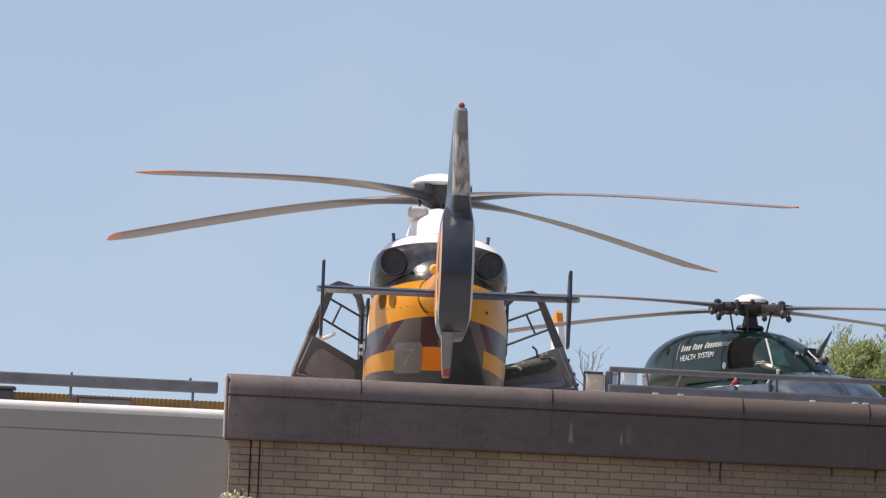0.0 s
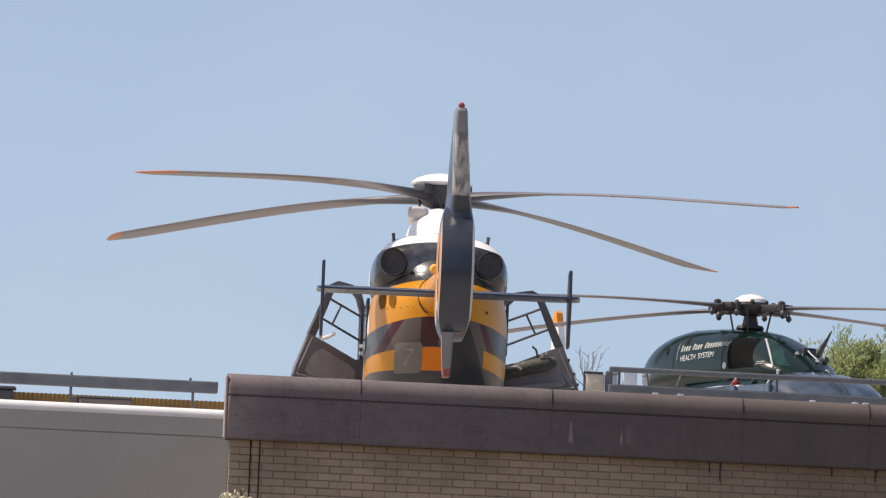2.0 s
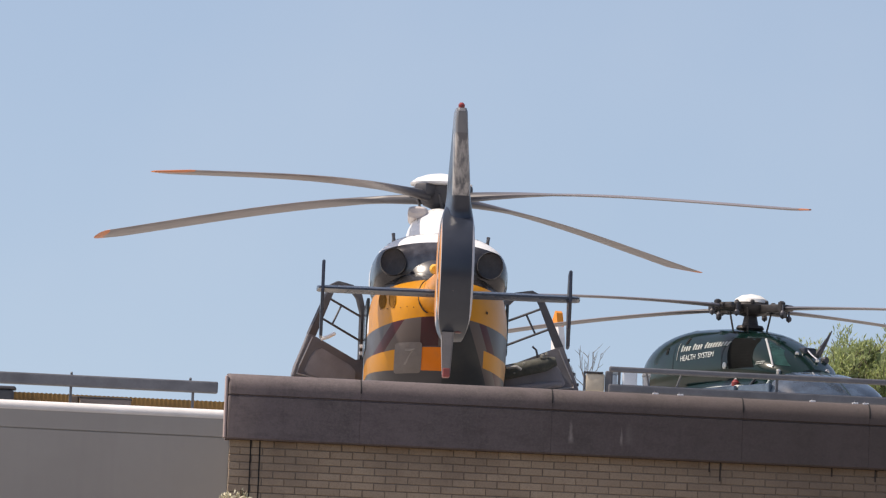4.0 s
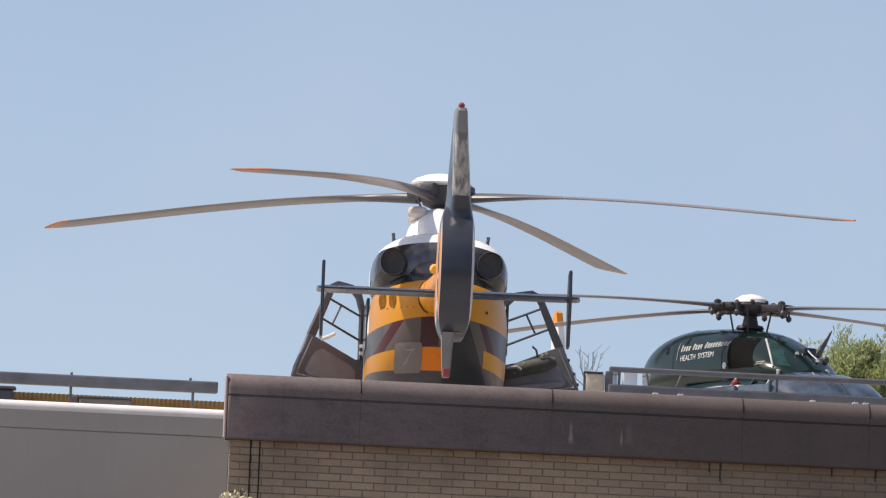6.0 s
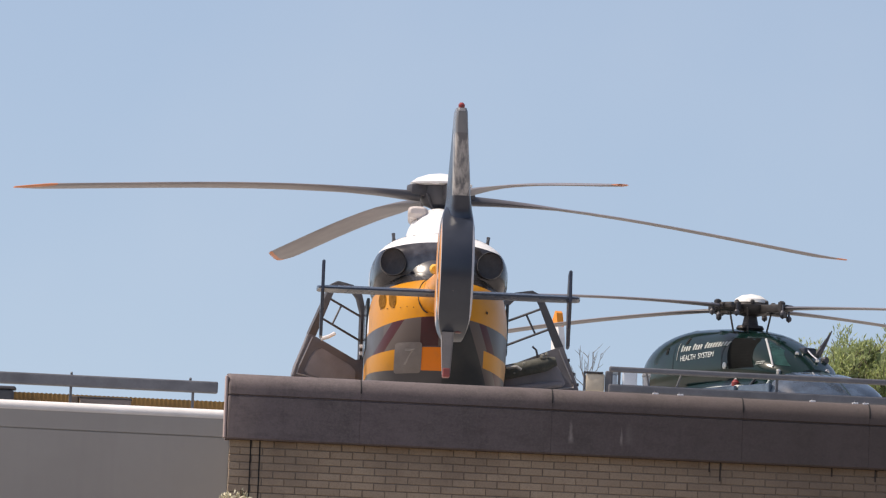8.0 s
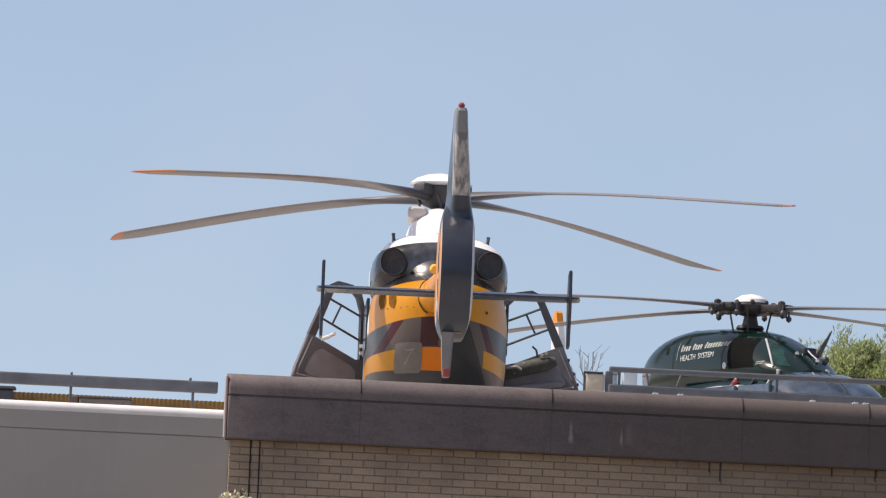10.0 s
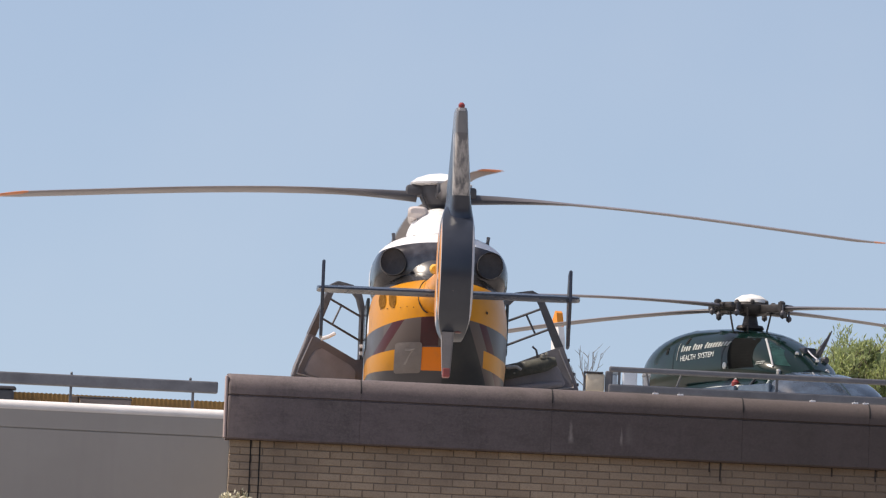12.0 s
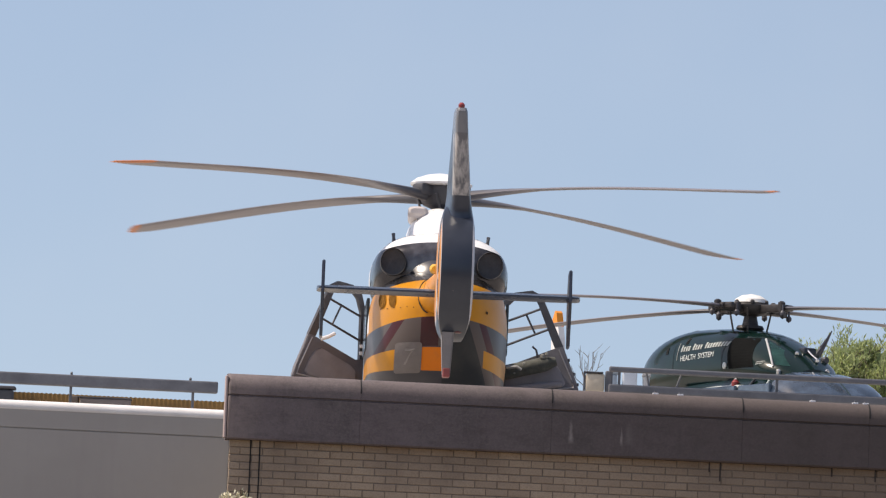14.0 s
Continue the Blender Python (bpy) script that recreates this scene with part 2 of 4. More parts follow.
for x in JOINTS[1:-1]:
    # open joint of the coping, a dark notch
    bm = bmesh.new()
    prof = [(WALL_Y + 0.17, 5.95)] + parapet_profile(0.0065)[7:]
    skin(bm, [[bm.verts.new((x + d, y, z + (0.002 if z > 6.0 else 0))) for y, z in prof] for d in (-0.005, 0.005)])
    part("coping_joint", bm, SOOT, wall_front)
bm = bmesh.new()
box(bm, -1.86, 33.9, WALL_Y - 0.094, WALL_Y + 0.17, 5.56, 5.905)
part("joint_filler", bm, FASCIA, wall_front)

# plastered wall with a rounded bright coping
bm = bmesh.new()
box(bm, -30, -1.90, 69.0, 69.99, 0.02, 5.64)
box(bm, -30, -1.90, 69.012, 69.99, 5.636, 5.652)
box(bm, -30, -1.90, 69.0, 69.99, 5.652, 5.838)
wall_side = tagged(part("wall_side", bm, PLASTER), "grey-white plastered wall with one level seam", "wall", kind="structure")
yawed(wall_side, -2.9, 69.0)
bm = bmesh.new()
tube(bm, [(-30, 69.05, 5.846), (-16, 69.05, 5.846), (-1.905, 69.05, 5.846)], 0.058, 20)
box(bm, -30, -1.905, 69.05, 69.98, 5.80, 5.904)
part("coping", bm, plain("coping_white", (0.78, 0.76, 0.74), 0.55, vary=0.08), wall_side, "smooth white rounded coping", True)

# helicopter paint
def livery():
    n = Nodes("striped_livery")
    x, y, z = n.xyz()[:3]
    zz = n.math("ADD", z, n.math("MULTIPLY", n.math("MULTIPLY", x, x), 0.24))
    org, dark, wht, mar, gry = (0.52, 0.218, 0.013), (0.050, 0.048, 0.055), (0.80, 0.80, 0.80), (0.056, 0.011, 0.015), (0.094, 0.076, 0.070)
    band, low = n.between(zz, 1.38, 1.70), n.math("MULTIPLY", n.math("LESS_THAN", n.math("SUBTRACT", zz, n.math("MULTIPLY", n.math("MULTIPLY", x, x), 0.11)), 1.365), n.math("GREATER_THAN", z, 1.115))
    c = dark
    c = n.mix(band, c, (0.066, 0.056, 0.056))
    c = n.mix(n.math("MULTIPLY", band, n.between(x, -0.62, 0.0)), c, gry)
    lean = n.math("SUBTRACT", x, n.math("MULTIPLY", n.math("SUBTRACT", z, 1.63), 0.6))
    c = n.mix(n.math("MULTIPLY", band, n.between(lean, -0.53, -0.42)), c, mar)
    c = n.mix(n.math("MULTIPLY", band, n.between(x, -0.22, -0.02)), c, (0.050, 0.017, 0.019))
    c = n.mix(low, c, org)
    c = n.mix(n.math("MULTIPLY", low, n.between(x, -0.24, 0.10)), c, (0.63, 0.165, 0.010))
    wedge = n.math("SUBTRACT", x, n.math("MULTIPLY", n.math("SUBTRACT", 1.66, z), 0.36))
    under = n.math("MULTIPLY", n.math("LESS_THAN", zz, 1.70), n.math("GREATER_THAN", x, 0.04))
    c = n.mix(n.math("MULTIPLY", under, n.math("LESS_THAN", wedge, 0.34)), c, (0.027, 0.029, 0.031))
    c = n.mix(n.math("MULTIPLY", under, n.between(wedge, 0.30, 0.42)), c, gry)
    c = n.mix(n.math("MULTIPLY", under, n.between(wedge, 0.42, 0.50)), c, mar)
    c = n.mix(n.math("MULTIPLY", n.between(zz, 1.235, 1.42), n.math("GREATER_THAN", x, 0.49)), c, org)
    c = n.mix(n.between(zz, 1.70, 2.13), c, org)
    c = n.mix(n.math("GREATER_THAN", zz, 2.60), c, wht)
    side = n.math("MULTIPLY", n.math("GREATER_THAN", y, -0.5), n.math("GREATER_THAN", z, 2.08))
    c = n.mix(side, c, wht)
    # white flank paint, also standing for sun and sky on the sides
    flank = n.math("MULTIPLY", n.math("GREATER_THAN", n.math("ABSOLUTE", x), 0.772), n.math("GREATER_THAN", z, 1.58))
    c = n.mix(flank, c, wht)
    c = n.mix(n.math("MULTIPLY", n.ramp(n.noise(14, 4), 0.5, 0.8), 0.12), c, (0.10, 0.08, 0.07))
    shield = n.math("MULTIPLY", n.math("LESS_THAN", y, -0.5), n.between(zz, 2.13, 2.60))
    c = n.mix(shield, c, n.mix(n.ramp(n.noise(7, 4), 0.35, 0.65), (0.085, 0.080, 0.084), (0.20, 0.19, 0.19)))
    # soot round the exhausts
    soot = n.math("MULTIPLY", shield, n.ramp(n.math("ADD", n.math("ABSOLUTE", x), n.math("MULTIPLY", n.noise(6, 3), 0.12)), 0.36, 0.50))
    c = n.mix(n.math("MULTIPLY", soot, 0.8), c, (0.045, 0.044, 0.048))
    gloss = n.math("ADD", n.math("MULTIPLY", n.noise(5), 0.12), 0.26)
    return n.done(c, n.math("SUBTRACT", gloss, n.math("MULTIPLY", shield, 0.12)), n.math("MULTIPLY", shield, 0.75), Specular_IOR_Level=0.22)


def blade_material(length, tip):
    n = Nodes("rotor_blade")
    x, y = n.xyz()[:2]
    f = n.noise(3, 4, (4, 0.5, 1))
    c = n.mix(n.ramp(f, 0.3, 0.7), (0.165, 0.150, 0.160), (0.240, 0.218, 0.226))
    # orange along the leading edge of the swept tip
    out = n.math("DIVIDE", n.math("SUBTRACT", -length + 0.36, y), 0.36)
    strip = n.math("GREATER_THAN", n.math("ADD", x, n.math("MULTIPLY", out, 0.264)), 0.10)
    strip = n.math("MAXIMUM", strip, n.math("LESS_THAN", y, -length + 0.13))
    c = n.mix(n.math("MULTIPLY", strip, n.math("LESS_THAN", y, -length + tip)), c, (0.50, 0.165, 0.060))
    c = n.mix(n.ramp(y, -1.9, -0.35), c, (0.05, 0.05, 0.056))
    return n.done(c, 0.42)


LIVERY = livery()
DARK_GLASS = plain("dark_window", (0.012, 0.016, 0.02), 0.06, vary=0.1)
BLADE_A = blade_material(5.1, 0.42)


def blade_mesh(name, length, material, parent, rise, chord=0.33, root=0.28, cuff=1.25, pitch=7.0, stout=0.15, thick=0.12):
    """A rotor blade along -y; rise(r): its height at radius r, up from the root and then drooping."""
    bm = bmesh.new()
    rings = []
    stops = [root, root + 0.12, 0.55 * cuff, 0.85 * cuff, cuff, cuff + 0.25] + [cuff + 0.25 + (length - 0.35 - cuff - 0.25) * k / 9 for k in range(1, 10)] + [length - 0.27, length - 0.18, length - 0.09, length - 0.03, length]
    for r in stops:
        f = (r - root) / (length - root)
        w = stout if r < 0.6 * cuff else (chord * (0.55 + 0.45 * min(1, max(0, (r - 0.6 * cuff) / (0.4 * cuff + 0.25)))))
        th = thick - (thick - 0.032) * min(1, f * 4.0)
        back = 0.0
        if r > length - 0.36:
            # the leading edge sweeps back to a point at the trailing edge
            g = (r - length + 0.36) / 0.36
            back = -0.5 * w * 0.6 * g ** 1.4
            w *= 1 - 0.8 * g ** 1.4
            th *= 1 - 0.5 * g
        p = radians(pitch - 0.35 * pitch * f)
        z = rise(r)
        ring = []
        for k in range(12):
            t = 2 * math.pi * k / 12
            a, b = 0.5 * w * math.cos(t), 0.5 * th * math.sin(t) * (1.0 + 0.35 * math.cos(t))
            ring.append(bm.verts.new((back + a * math.cos(p) - b * math.sin(p), -r, z + a * math.sin(p) + b * math.cos(p))))
        rings.append(ring)
    skin(bm, rings)
    return part(name, bm, material, parent, "grey rotor blade with an orange tip", True)


# ---- the striped helicopter ----
heli = thing("helicopter", pose(-0.05, 84.65, PAD_Z, 0, 0, 1.5), "black, orange and white helicopter with open crew doors on the pad", "helicopter")
BODY = [(3.12, 0.06, 0.96, 1.06, 2.0, 0), (3.0, 0.26, 0.80, 1.24, 2.2, 0), (2.7, 0.48, 0.66, 1.52, 2.3, 0), (2.2, 0.66, 0.57, 1.92, 2.5, 0), (1.5, 0.76, 0.52, 2.22, 2.8, 0),
        (0.5, 0.785, 0.50, 2.34, 3.2, 0), (-0.5, 0.785, 0.52, 2.36, 3.4, 0), (-1.1, 0.775, 0.62, 2.32, 3.3, 0), (-1.6, 0.72, 0.80, 2.25, 3.0, 0), (-2.0, 0.60, 0.98, 2.16, 2.7, 0), (-2.3, 0.40, 1.22, 2.08, 2.4, 0), (-2.42, 0.16, 1.5, 1.98, 2.2, 0)]
bm = loft(bmesh.new(), smooth_sections(BODY, 5), 56)
from mathutils.bvhtree import BVHTree
BODY_TREE = BVHTree.FromBMesh(bm)
part("fuselage", bm, LIVERY, heli, "striped orange, black and maroon fuselage", True)
COWL = [(1.9, 0.12, 2.10, 2.22, 2.4, 0), (1.5, 0.46, 2.0, 2.46, 2.6, 0), (0.9, 0.68, 1.9, 2.66, 2.4, 0), (0.0, 0.772, 1.75, 2.73, 2.35, 0), (-0.7, 0.772, 1.75, 2.74, 2.35, 0),
        (-1.1, 0.755, 1.78, 2.72, 2.4, 0), (-1.35, 0.71, 1.9, 2.66, 2.6, 0), (-1.52, 0.60, 2.0, 2.56, 2.5, 0), (-1.58, 0.45, 2.08, 2.46, 2.4, 0)]
part("engine_cowling", loft(bmesh.new(), smooth_sections(COWL, 4), 48), LIVERY, heli, "white-topped engine cowling with a sooty black rear", True)
PYLON = [(1.1, 0.10, 2.4, 2.68, 2.0, 0), (0.7, 0.30, 2.3, 2.92, 2.0, 0), (0.2, 0.36, 2.3, 3.06, 1.9, 0), (-0.3, 0.37, 2.3, 3.08, 1.9, -0.02), (-0.6, 0.35, 2.3, 3.04, 1.9, -0.03), (-0.8, 0.30, 2.35, 2.93, 1.9, -0.04), (-1.0, 0.18, 2.4, 2.74, 2.0, -0.04)]
part("mast_fairing", loft(bmesh.new(), smooth_sections(PYLON, 4), 32), WHITE_PAINT, heli, "glossy white fairing below the rotor", True)
part("air_intake", loft(bmesh.new(), [(-0.70, 0.08, 2.98, 3.04, 3, -0.27), (-0.66, 0.11, 2.93, 3.065, 3.2, -0.27), (-0.2, 0.13, 2.88, 3.08, 3.2, -0.24), (0.1, 0.08, 2.9, 3.06, 2.4, -0.18)], 20), plain("intake_grey", (0.52, 0.47, 0.45), 0.5), heli, "", True)
EXHAUST = plain("burnt_steel", (0.045, 0.045, 0.050), 0.6, vary=0.4, big=12)
for s in (-1, 1):
    bm = bmesh.new()
    lathe(bm, [(0.10, 0.34), (0.142, 0.32), (0.146, 0.02), (0.142, 0.0), (0.138, 0.01), (0.134, 0.055), (0.02, 0.075)], (0.54 * s, -1.685, 2.345), 28, "y")
    ex = part("exhaust_pipe", bm, EXHAUST, heli, "sooty round exhaust outlet", True)
    ex.matrix_basis = Matrix.Translation((0, 0, -0.1525)) @ Matrix.Diagonal((1, 1, 1.065, 1))
    # aerials on the shoulders
    part("antenna", tube(bmesh.new(), [(0.52 * s, -0.8, 2.60), (0.53 * s, -0.8, 2.69), (0.535 * s, -0.79, 2.735)], [0.03, 0.018, 0.022], 8), DARK_STEEL, heli)
# tail boom, stabiliser, shroud and fin
BOOM = [(-1.55, 0.30, 1.70, 2.16, 2.4, 0), (-2.1, 0.27, 1.72, 2.14, 2.3, 0), (-3.5, 0.21, 1.74, 2.10, 2.1, 0), (-5.4, 0.15, 1.74, 2.04, 2.0, 0), (-5.7, 0.13, 1.78, 2.0, 2.0, 0)]
part("tail_boom", loft(bmesh.new(), smooth_sections(BOOM, 4), 28), plain("boom_orange", (0.78, 0.30, 0.02), 0.3, vary=0.08), heli, "orange tail boom", True)
stab = part("stabiliser", loft(bmesh.new(), [(-4.68, 1.40, 1.75, 1.765, 6, 0), (-4.74, 1.41, 1.725, 1.79, 8, 0), (-4.88, 1.41, 1.715, 1.80, 8, 0), (-5.08, 1.39, 1.745, 1.765, 8, 0)], 48), NAVY_PAINT, heli, "dark level tail stabiliser", True)
for s in (-1, 1):
    bm = bmesh.new()
    prism(bm, [(-4.62, 1.70), (-4.70, 2.04), (-5.00, 2.06), (-5.12, 1.72), (-5.02, 1.24), (-4.84, 1.22)], 0.034, lambda a, b, d, s=s: (1.32 * s - 0.024 + d, a, b))
    bmesh.ops.bevel(bm, geom=bm.edges[:], offset=0.009, segments=2, affect="EDGES")
    part("end_plate", bm, NAVY_PAINT, stab)
SHROUD_Y, SHROUD_Z = -6.1, 1.87
def shroud_paint():
    n = Nodes("shroud_paint")
    x = n.xyz()[0]
    f = n.noise(3, 4)
    c = n.mix(n.ramp(f, 0.3, 0.7), (0.017, 0.022, 0.035), (0.028, 0.034, 0.048))
    c = n.mix(n.math("GREATER_THAN", n.noise(26, 2), 0.77), c, (0.16, 0.16, 0.16))
    # pale rims at both edges; the right one is a painted highlight
    c = n.mix(n.math("LESS_THAN", x, -0.141), c, (0.46, 0.41, 0.41))
    c = n.mix(n.math("GREATER_THAN", x, 0.180), c, (0.42, 0.41, 0.44))
    c = n.mix(n.math("LESS_THAN", x, -0.149), c, (0.60, 0.225, 0.012))
    return n.done(c, 0.3)


bm = bmesh.new()
rings = []
for k in range(56):
    t = 2 * math.pi * k / 56
    ring = []
    for j, (w, r) in enumerate(((-0.12, 0.49), (-0.168, 0.52), (-0.182, 0.56), (-0.182, 0.66), (-0.178, 0.69), (-0.164, 0.706), (-0.10, 0.712), (0.10, 0.712), (0.164, 0.706), (0.178, 0.69), (0.182, 0.66), (0.182, 0.56), (0.168, 0.52), (0.12, 0.49))):
        # the lower part is narrower, the rear rim is drawn out flat
        w *= 1.0 - 0.40 * max(0.0, -math.sin(t)) ** 6 - 0.25 * max(0.0, math.sin(t)) ** 5
        flat = 1.0 + 0.10 * max(0.0, -math.cos(t)) ** 2 * (1 if r > 0.6 else 0)
        ring.append(bm.verts.new((w + 0.022, SHROUD_Y + r * flat * math.cos(t), SHROUD_Z + r * math.sin(t))))
    rings.append(ring)
skin(bm, rings + [rings[0]], False)
shroud = part("tail_rotor_shroud", bm, shroud_paint(), heli, "dark navy tail rotor shroud with orange sides", True)
bm = bmesh.new()
lathe(bm, [(0.05, -0.1), (0.12, -0.07), (0.12, 0.07), (0.05, 0.1)], (0, SHROUD_Y, SHROUD_Z), 20, "x")
for k in range(10):
    m = Matrix.Translation((0, SHROUD_Y, SHROUD_Z)) @ Matrix.Rotation(2 * math.pi * k / 10, 4, "X") @ Matrix.Rotation(0.6, 4, "Z")
    box(bm, -0.012, 0.012, -0.04, 0.04, 0.1, 0.5, 0, m)
part("tail_fan", bm, DARK_STEEL, shroud)
FIN = [(2.12, 0.165, -6.66, -5.60), (2.22, 0.165, -6.64, -5.60), (2.34, 0.166, -6.60, -5.62), (2.44, 0.152, -6.555, -5.66), (2.53, 0.135, -6.56, -5.70), (2.62, 0.119, -6.60, -5.76), (2.70, 0.110, -6.64, -5.84), (2.8, 0.108, -6.70, -5.95), (3.2, 0.084, -6.80, -6.30), (3.44, 0.072, -6.88, -6.50), (3.52, 0.068, -6.90, -6.56), (3.555, 0.056, -6.88, -6.62)]
bm = bmesh.new()
rings = []
for z, w, y0, y1 in FIN:
    ring = []
    for k in range(48):
        t = 2 * math.pi * k / 48
        yy = (y0 + y1) / 2 + (y1 - y0) / 2 * math.copysign(abs(math.cos(t)) ** 0.45, math.cos(t))
        ring.append(bm.verts.new((0.035 - 0.03 * (z - 2.4) + 0.06 * ((y0 + y1) / 2 - yy) + w * math.copysign(abs(math.sin(t)) ** 0.40, math.sin(t)) * (0.95 + 0.05 * math.cos(t)), yy, z)))
    rings.append(ring)
skin(bm, rings)
def fin_paint():
    n = Nodes("fin_paint")
    x, y, z = n.xyz()[:3]
    f = n.noise(5, 5, (3, 3, 0.8))
    c = n.mix(n.ramp(f, 0.42, 0.6), (0.115, 0.115, 0.125), (0.36, 0.34, 0.33))
    c = n.mix(n.math("GREATER_THAN", z, 3.30), c, (0.16, 0.165, 0.18))
    c = n.mix(n.math("LESS_THAN", z, 2.66), c, (0.020, 0.027, 0.044))
    c = n.mix(n.math("MULTIPLY", n.math("GREATER_THAN", z, 2.66), n.math("LESS_THAN", n.math("ADD", x, n.math("MULTIPLY", z, 0.03)), 0.030)), c, (0.012, 0.013, 0.02))
    return n.done(c, 0.25)


fin = part("tail_fin", bm, fin_paint(), heli, "tall swept grey tail fin with a dark edge", True)
part("beacon", lathe(bmesh.new(), [(0.025, 0), (0.034, 0.02), (0.034, 0.05), (0.015, 0.07)], (0.005, -6.76, 3.55), 14), RED_GLASS, fin, "small red beacon", True)
part("marker_lamp", lathe(bmesh.new(), [(0.02, -0.03), (0.05, -0.02), (0.052, 0.02), (0.02, 0.035)], (0.075, -6.40, 1.255), 14), plain("dim_red_lens", (0.10, 0.022, 0.022), 0.3), shroud, "dull red lamp", True)
bm = bmesh.new()
prism(bm, [(-6.0, 1.28), (-6.45, 1.25), (-6.42, 0.80), (-6.22, 0.78)], 0.135, lambda a, b, d: (-0.03 + d * (0.6 + 0.4 * (b - 0.78) / 0.5), a, b))
bmesh.ops.bevel(bm, geom=bm.edges[:], offset=0.015, segments=2, affect="EDGES")
bumper = part("tail_bumper", bm, plain("bumper_grey", (0.20, 0.182, 0.180), 0.5), heli, "grey lower fin with a red foot")
part("foot", box(bmesh.new(), -0.07, 0.01, -6.43, -6.2, 0.765, 0.86, 0.015), plain("dull_red", (0.22, 0.045, 0.04), 0.5), bumper, "dull red foot")
part("tail_light", lathe(bmesh.new(), [(0.02, 0.05), (0.05, 0.03), (0.055, -0.03), (0.03, -0.08)], (-0.17, -5.3, 1.98), 14, "y"), plain("amber", (0.8, 0.42, 0.05), 0.3), heli, "", True)
# skids
for s in (-1, 1):
    part("skid", tube(bmesh.new(), [(1.0 * s, 2.35, 0.22), (1.0 * s, 2.1, 0.08), (1.0 * s, 1.7, 0.05), (1.0 * s, -1.3, 0.05)], 0.05, 12), DARK_STEEL, heli, "", True)
for yy in (1.25, -0.85):
    part("cross_tube", tube(bmesh.new(), [(-1.0, yy, 0.06), (-0.85, yy, 0.38), (-0.5, yy, 0.60), (0.5, yy, 0.60), (0.85, yy, 0.38), (1.0, yy, 0.06)], 0.04, 12), DARK_STEEL, heli, "", True)
# cabin side windows and windscreen
for s in (-1, 1):
    for y0, y1 in ((0.95, 0.15), (0.0, -0.75)):
        bm = bmesh.new()
        box(bm, min(0.765 * s, 0.80 * s), max(0.765 * s, 0.80 * s), min(y0, y1), max(y0, y1), 1.42, 2.0, 0.01)
        part("side_window", bm, DARK_GLASS, heli)
bm = bmesh.new()
loft(bm, smooth_sections([(2.95, 0.22, 1.15, 1.30, 2.2, 0), (2.7, 0.45, 1.25, 1.58, 2.3, 0), (2.2, 0.63, 1.35, 1.96, 2.5, 0), (1.7, 0.72, 1.5, 2.17, 2.6, 0)], 3), 32)
part("windscreen", bm, DARK_GLASS, heli, "dark curved windscreen", True)

# crew doors, swung open on their front edge
INNER_LIGHT = plain("inner_grey", (0.262, 0.250, 0.268), 0.75, vary=0.12, big=6)


def crew_door(s):
    hinge = Matrix.Translation((0.775 * s, 1.95, 0))
    swing = Matrix.Rotation(radians(-8 if s > 0 else 32), 4, "Z")

    def place(a, b, d):
        return hinge @ swing @ Vector((1.17 * a * s, d, b))
    bm = bmesh.new()
    prism(bm, [(0.0, 1.10), (0.83, 1.23), (0.80, 1.34), (0.655, 1.745), (0.60, 1.72), (0.10, 1.47), (0.0, 1.50)], 0.055, place)
    bmesh.ops.bevel(bm, geom=bm.edges[:], offset=0.010, segments=2, affect="EDGES")
    door = part("crew_door", bm, INNER, heli, "open crew door with a grey inner panel")
    bm = bmesh.new()
    prism(bm, [(0.10, 1.17), (0.66, 1.26), (0.70, 1.30), (0.64, 1.46), (0.58, 1.55), (0.50, 1.58), (0.16, 1.41), (0.10, 1.35)], 0.02, lambda a, b, d: place(a, b, d - 0.036))
    bmesh.ops.bevel(bm, geom=bm.edges[:], offset=0.008, segments=2, affect="EDGES")
    part("inner_panel", bm, INNER_LIGHT, door)
    # broad outer rim, narrow rim at the hinge
    bm = bmesh.new()
    prism(bm, [(0.66, 1.735), (0.46, 2.24), (0.41, 2.33), (0.33, 2.375), (0.16, 2.345), (0.05, 2.24), (0.0, 2.05), (0.0, 1.49), (0.05, 1.49), (0.052, 2.03), (0.10, 2.19), (0.18, 2.285), (0.32, 2.31), (0.37, 2.27), (0.40, 2.20), (0.575, 1.715)], 0.05, place)
    part("door_frame", bm, DARK_STEEL, door)
    for (a0, b0), (a1, b1), r in (((0.43, 2.17), (0.04, 1.985), 0.014), ((0.515, 1.935), (0.04, 1.705), 0.014), ((0.28, 2.09), (0.375, 1.87), 0.012)):
        part("bar", tube(bmesh.new(), [place(a0, b0, 0), place((a0 + a1) / 2, (b0 + b1) / 2, 0), place(a1, b1, 0)], r, 8), DARK_STEEL, door)
    for z in (1.56, 1.64):
        part("hinge", box(bmesh.new(), -0.03, 0.03, -0.03, 0.03, z - 0.02, z + 0.02, 0.008, Matrix.Translation((0.79 * s, 1.90, 0))), WHITE_PAINT, door)
    return door, place


door_l, place_l = crew_door(-1)
door_r, place_r = crew_door(1)
part("handle", tube(bmesh.new(), [place_l(0.55, 1.68, -0.09), place_l(0.48, 1.71, -0.12), place_l(0.40, 1.755, -0.10)], 0.022, 8), WHITE_PAINT, door_l, "white handle")
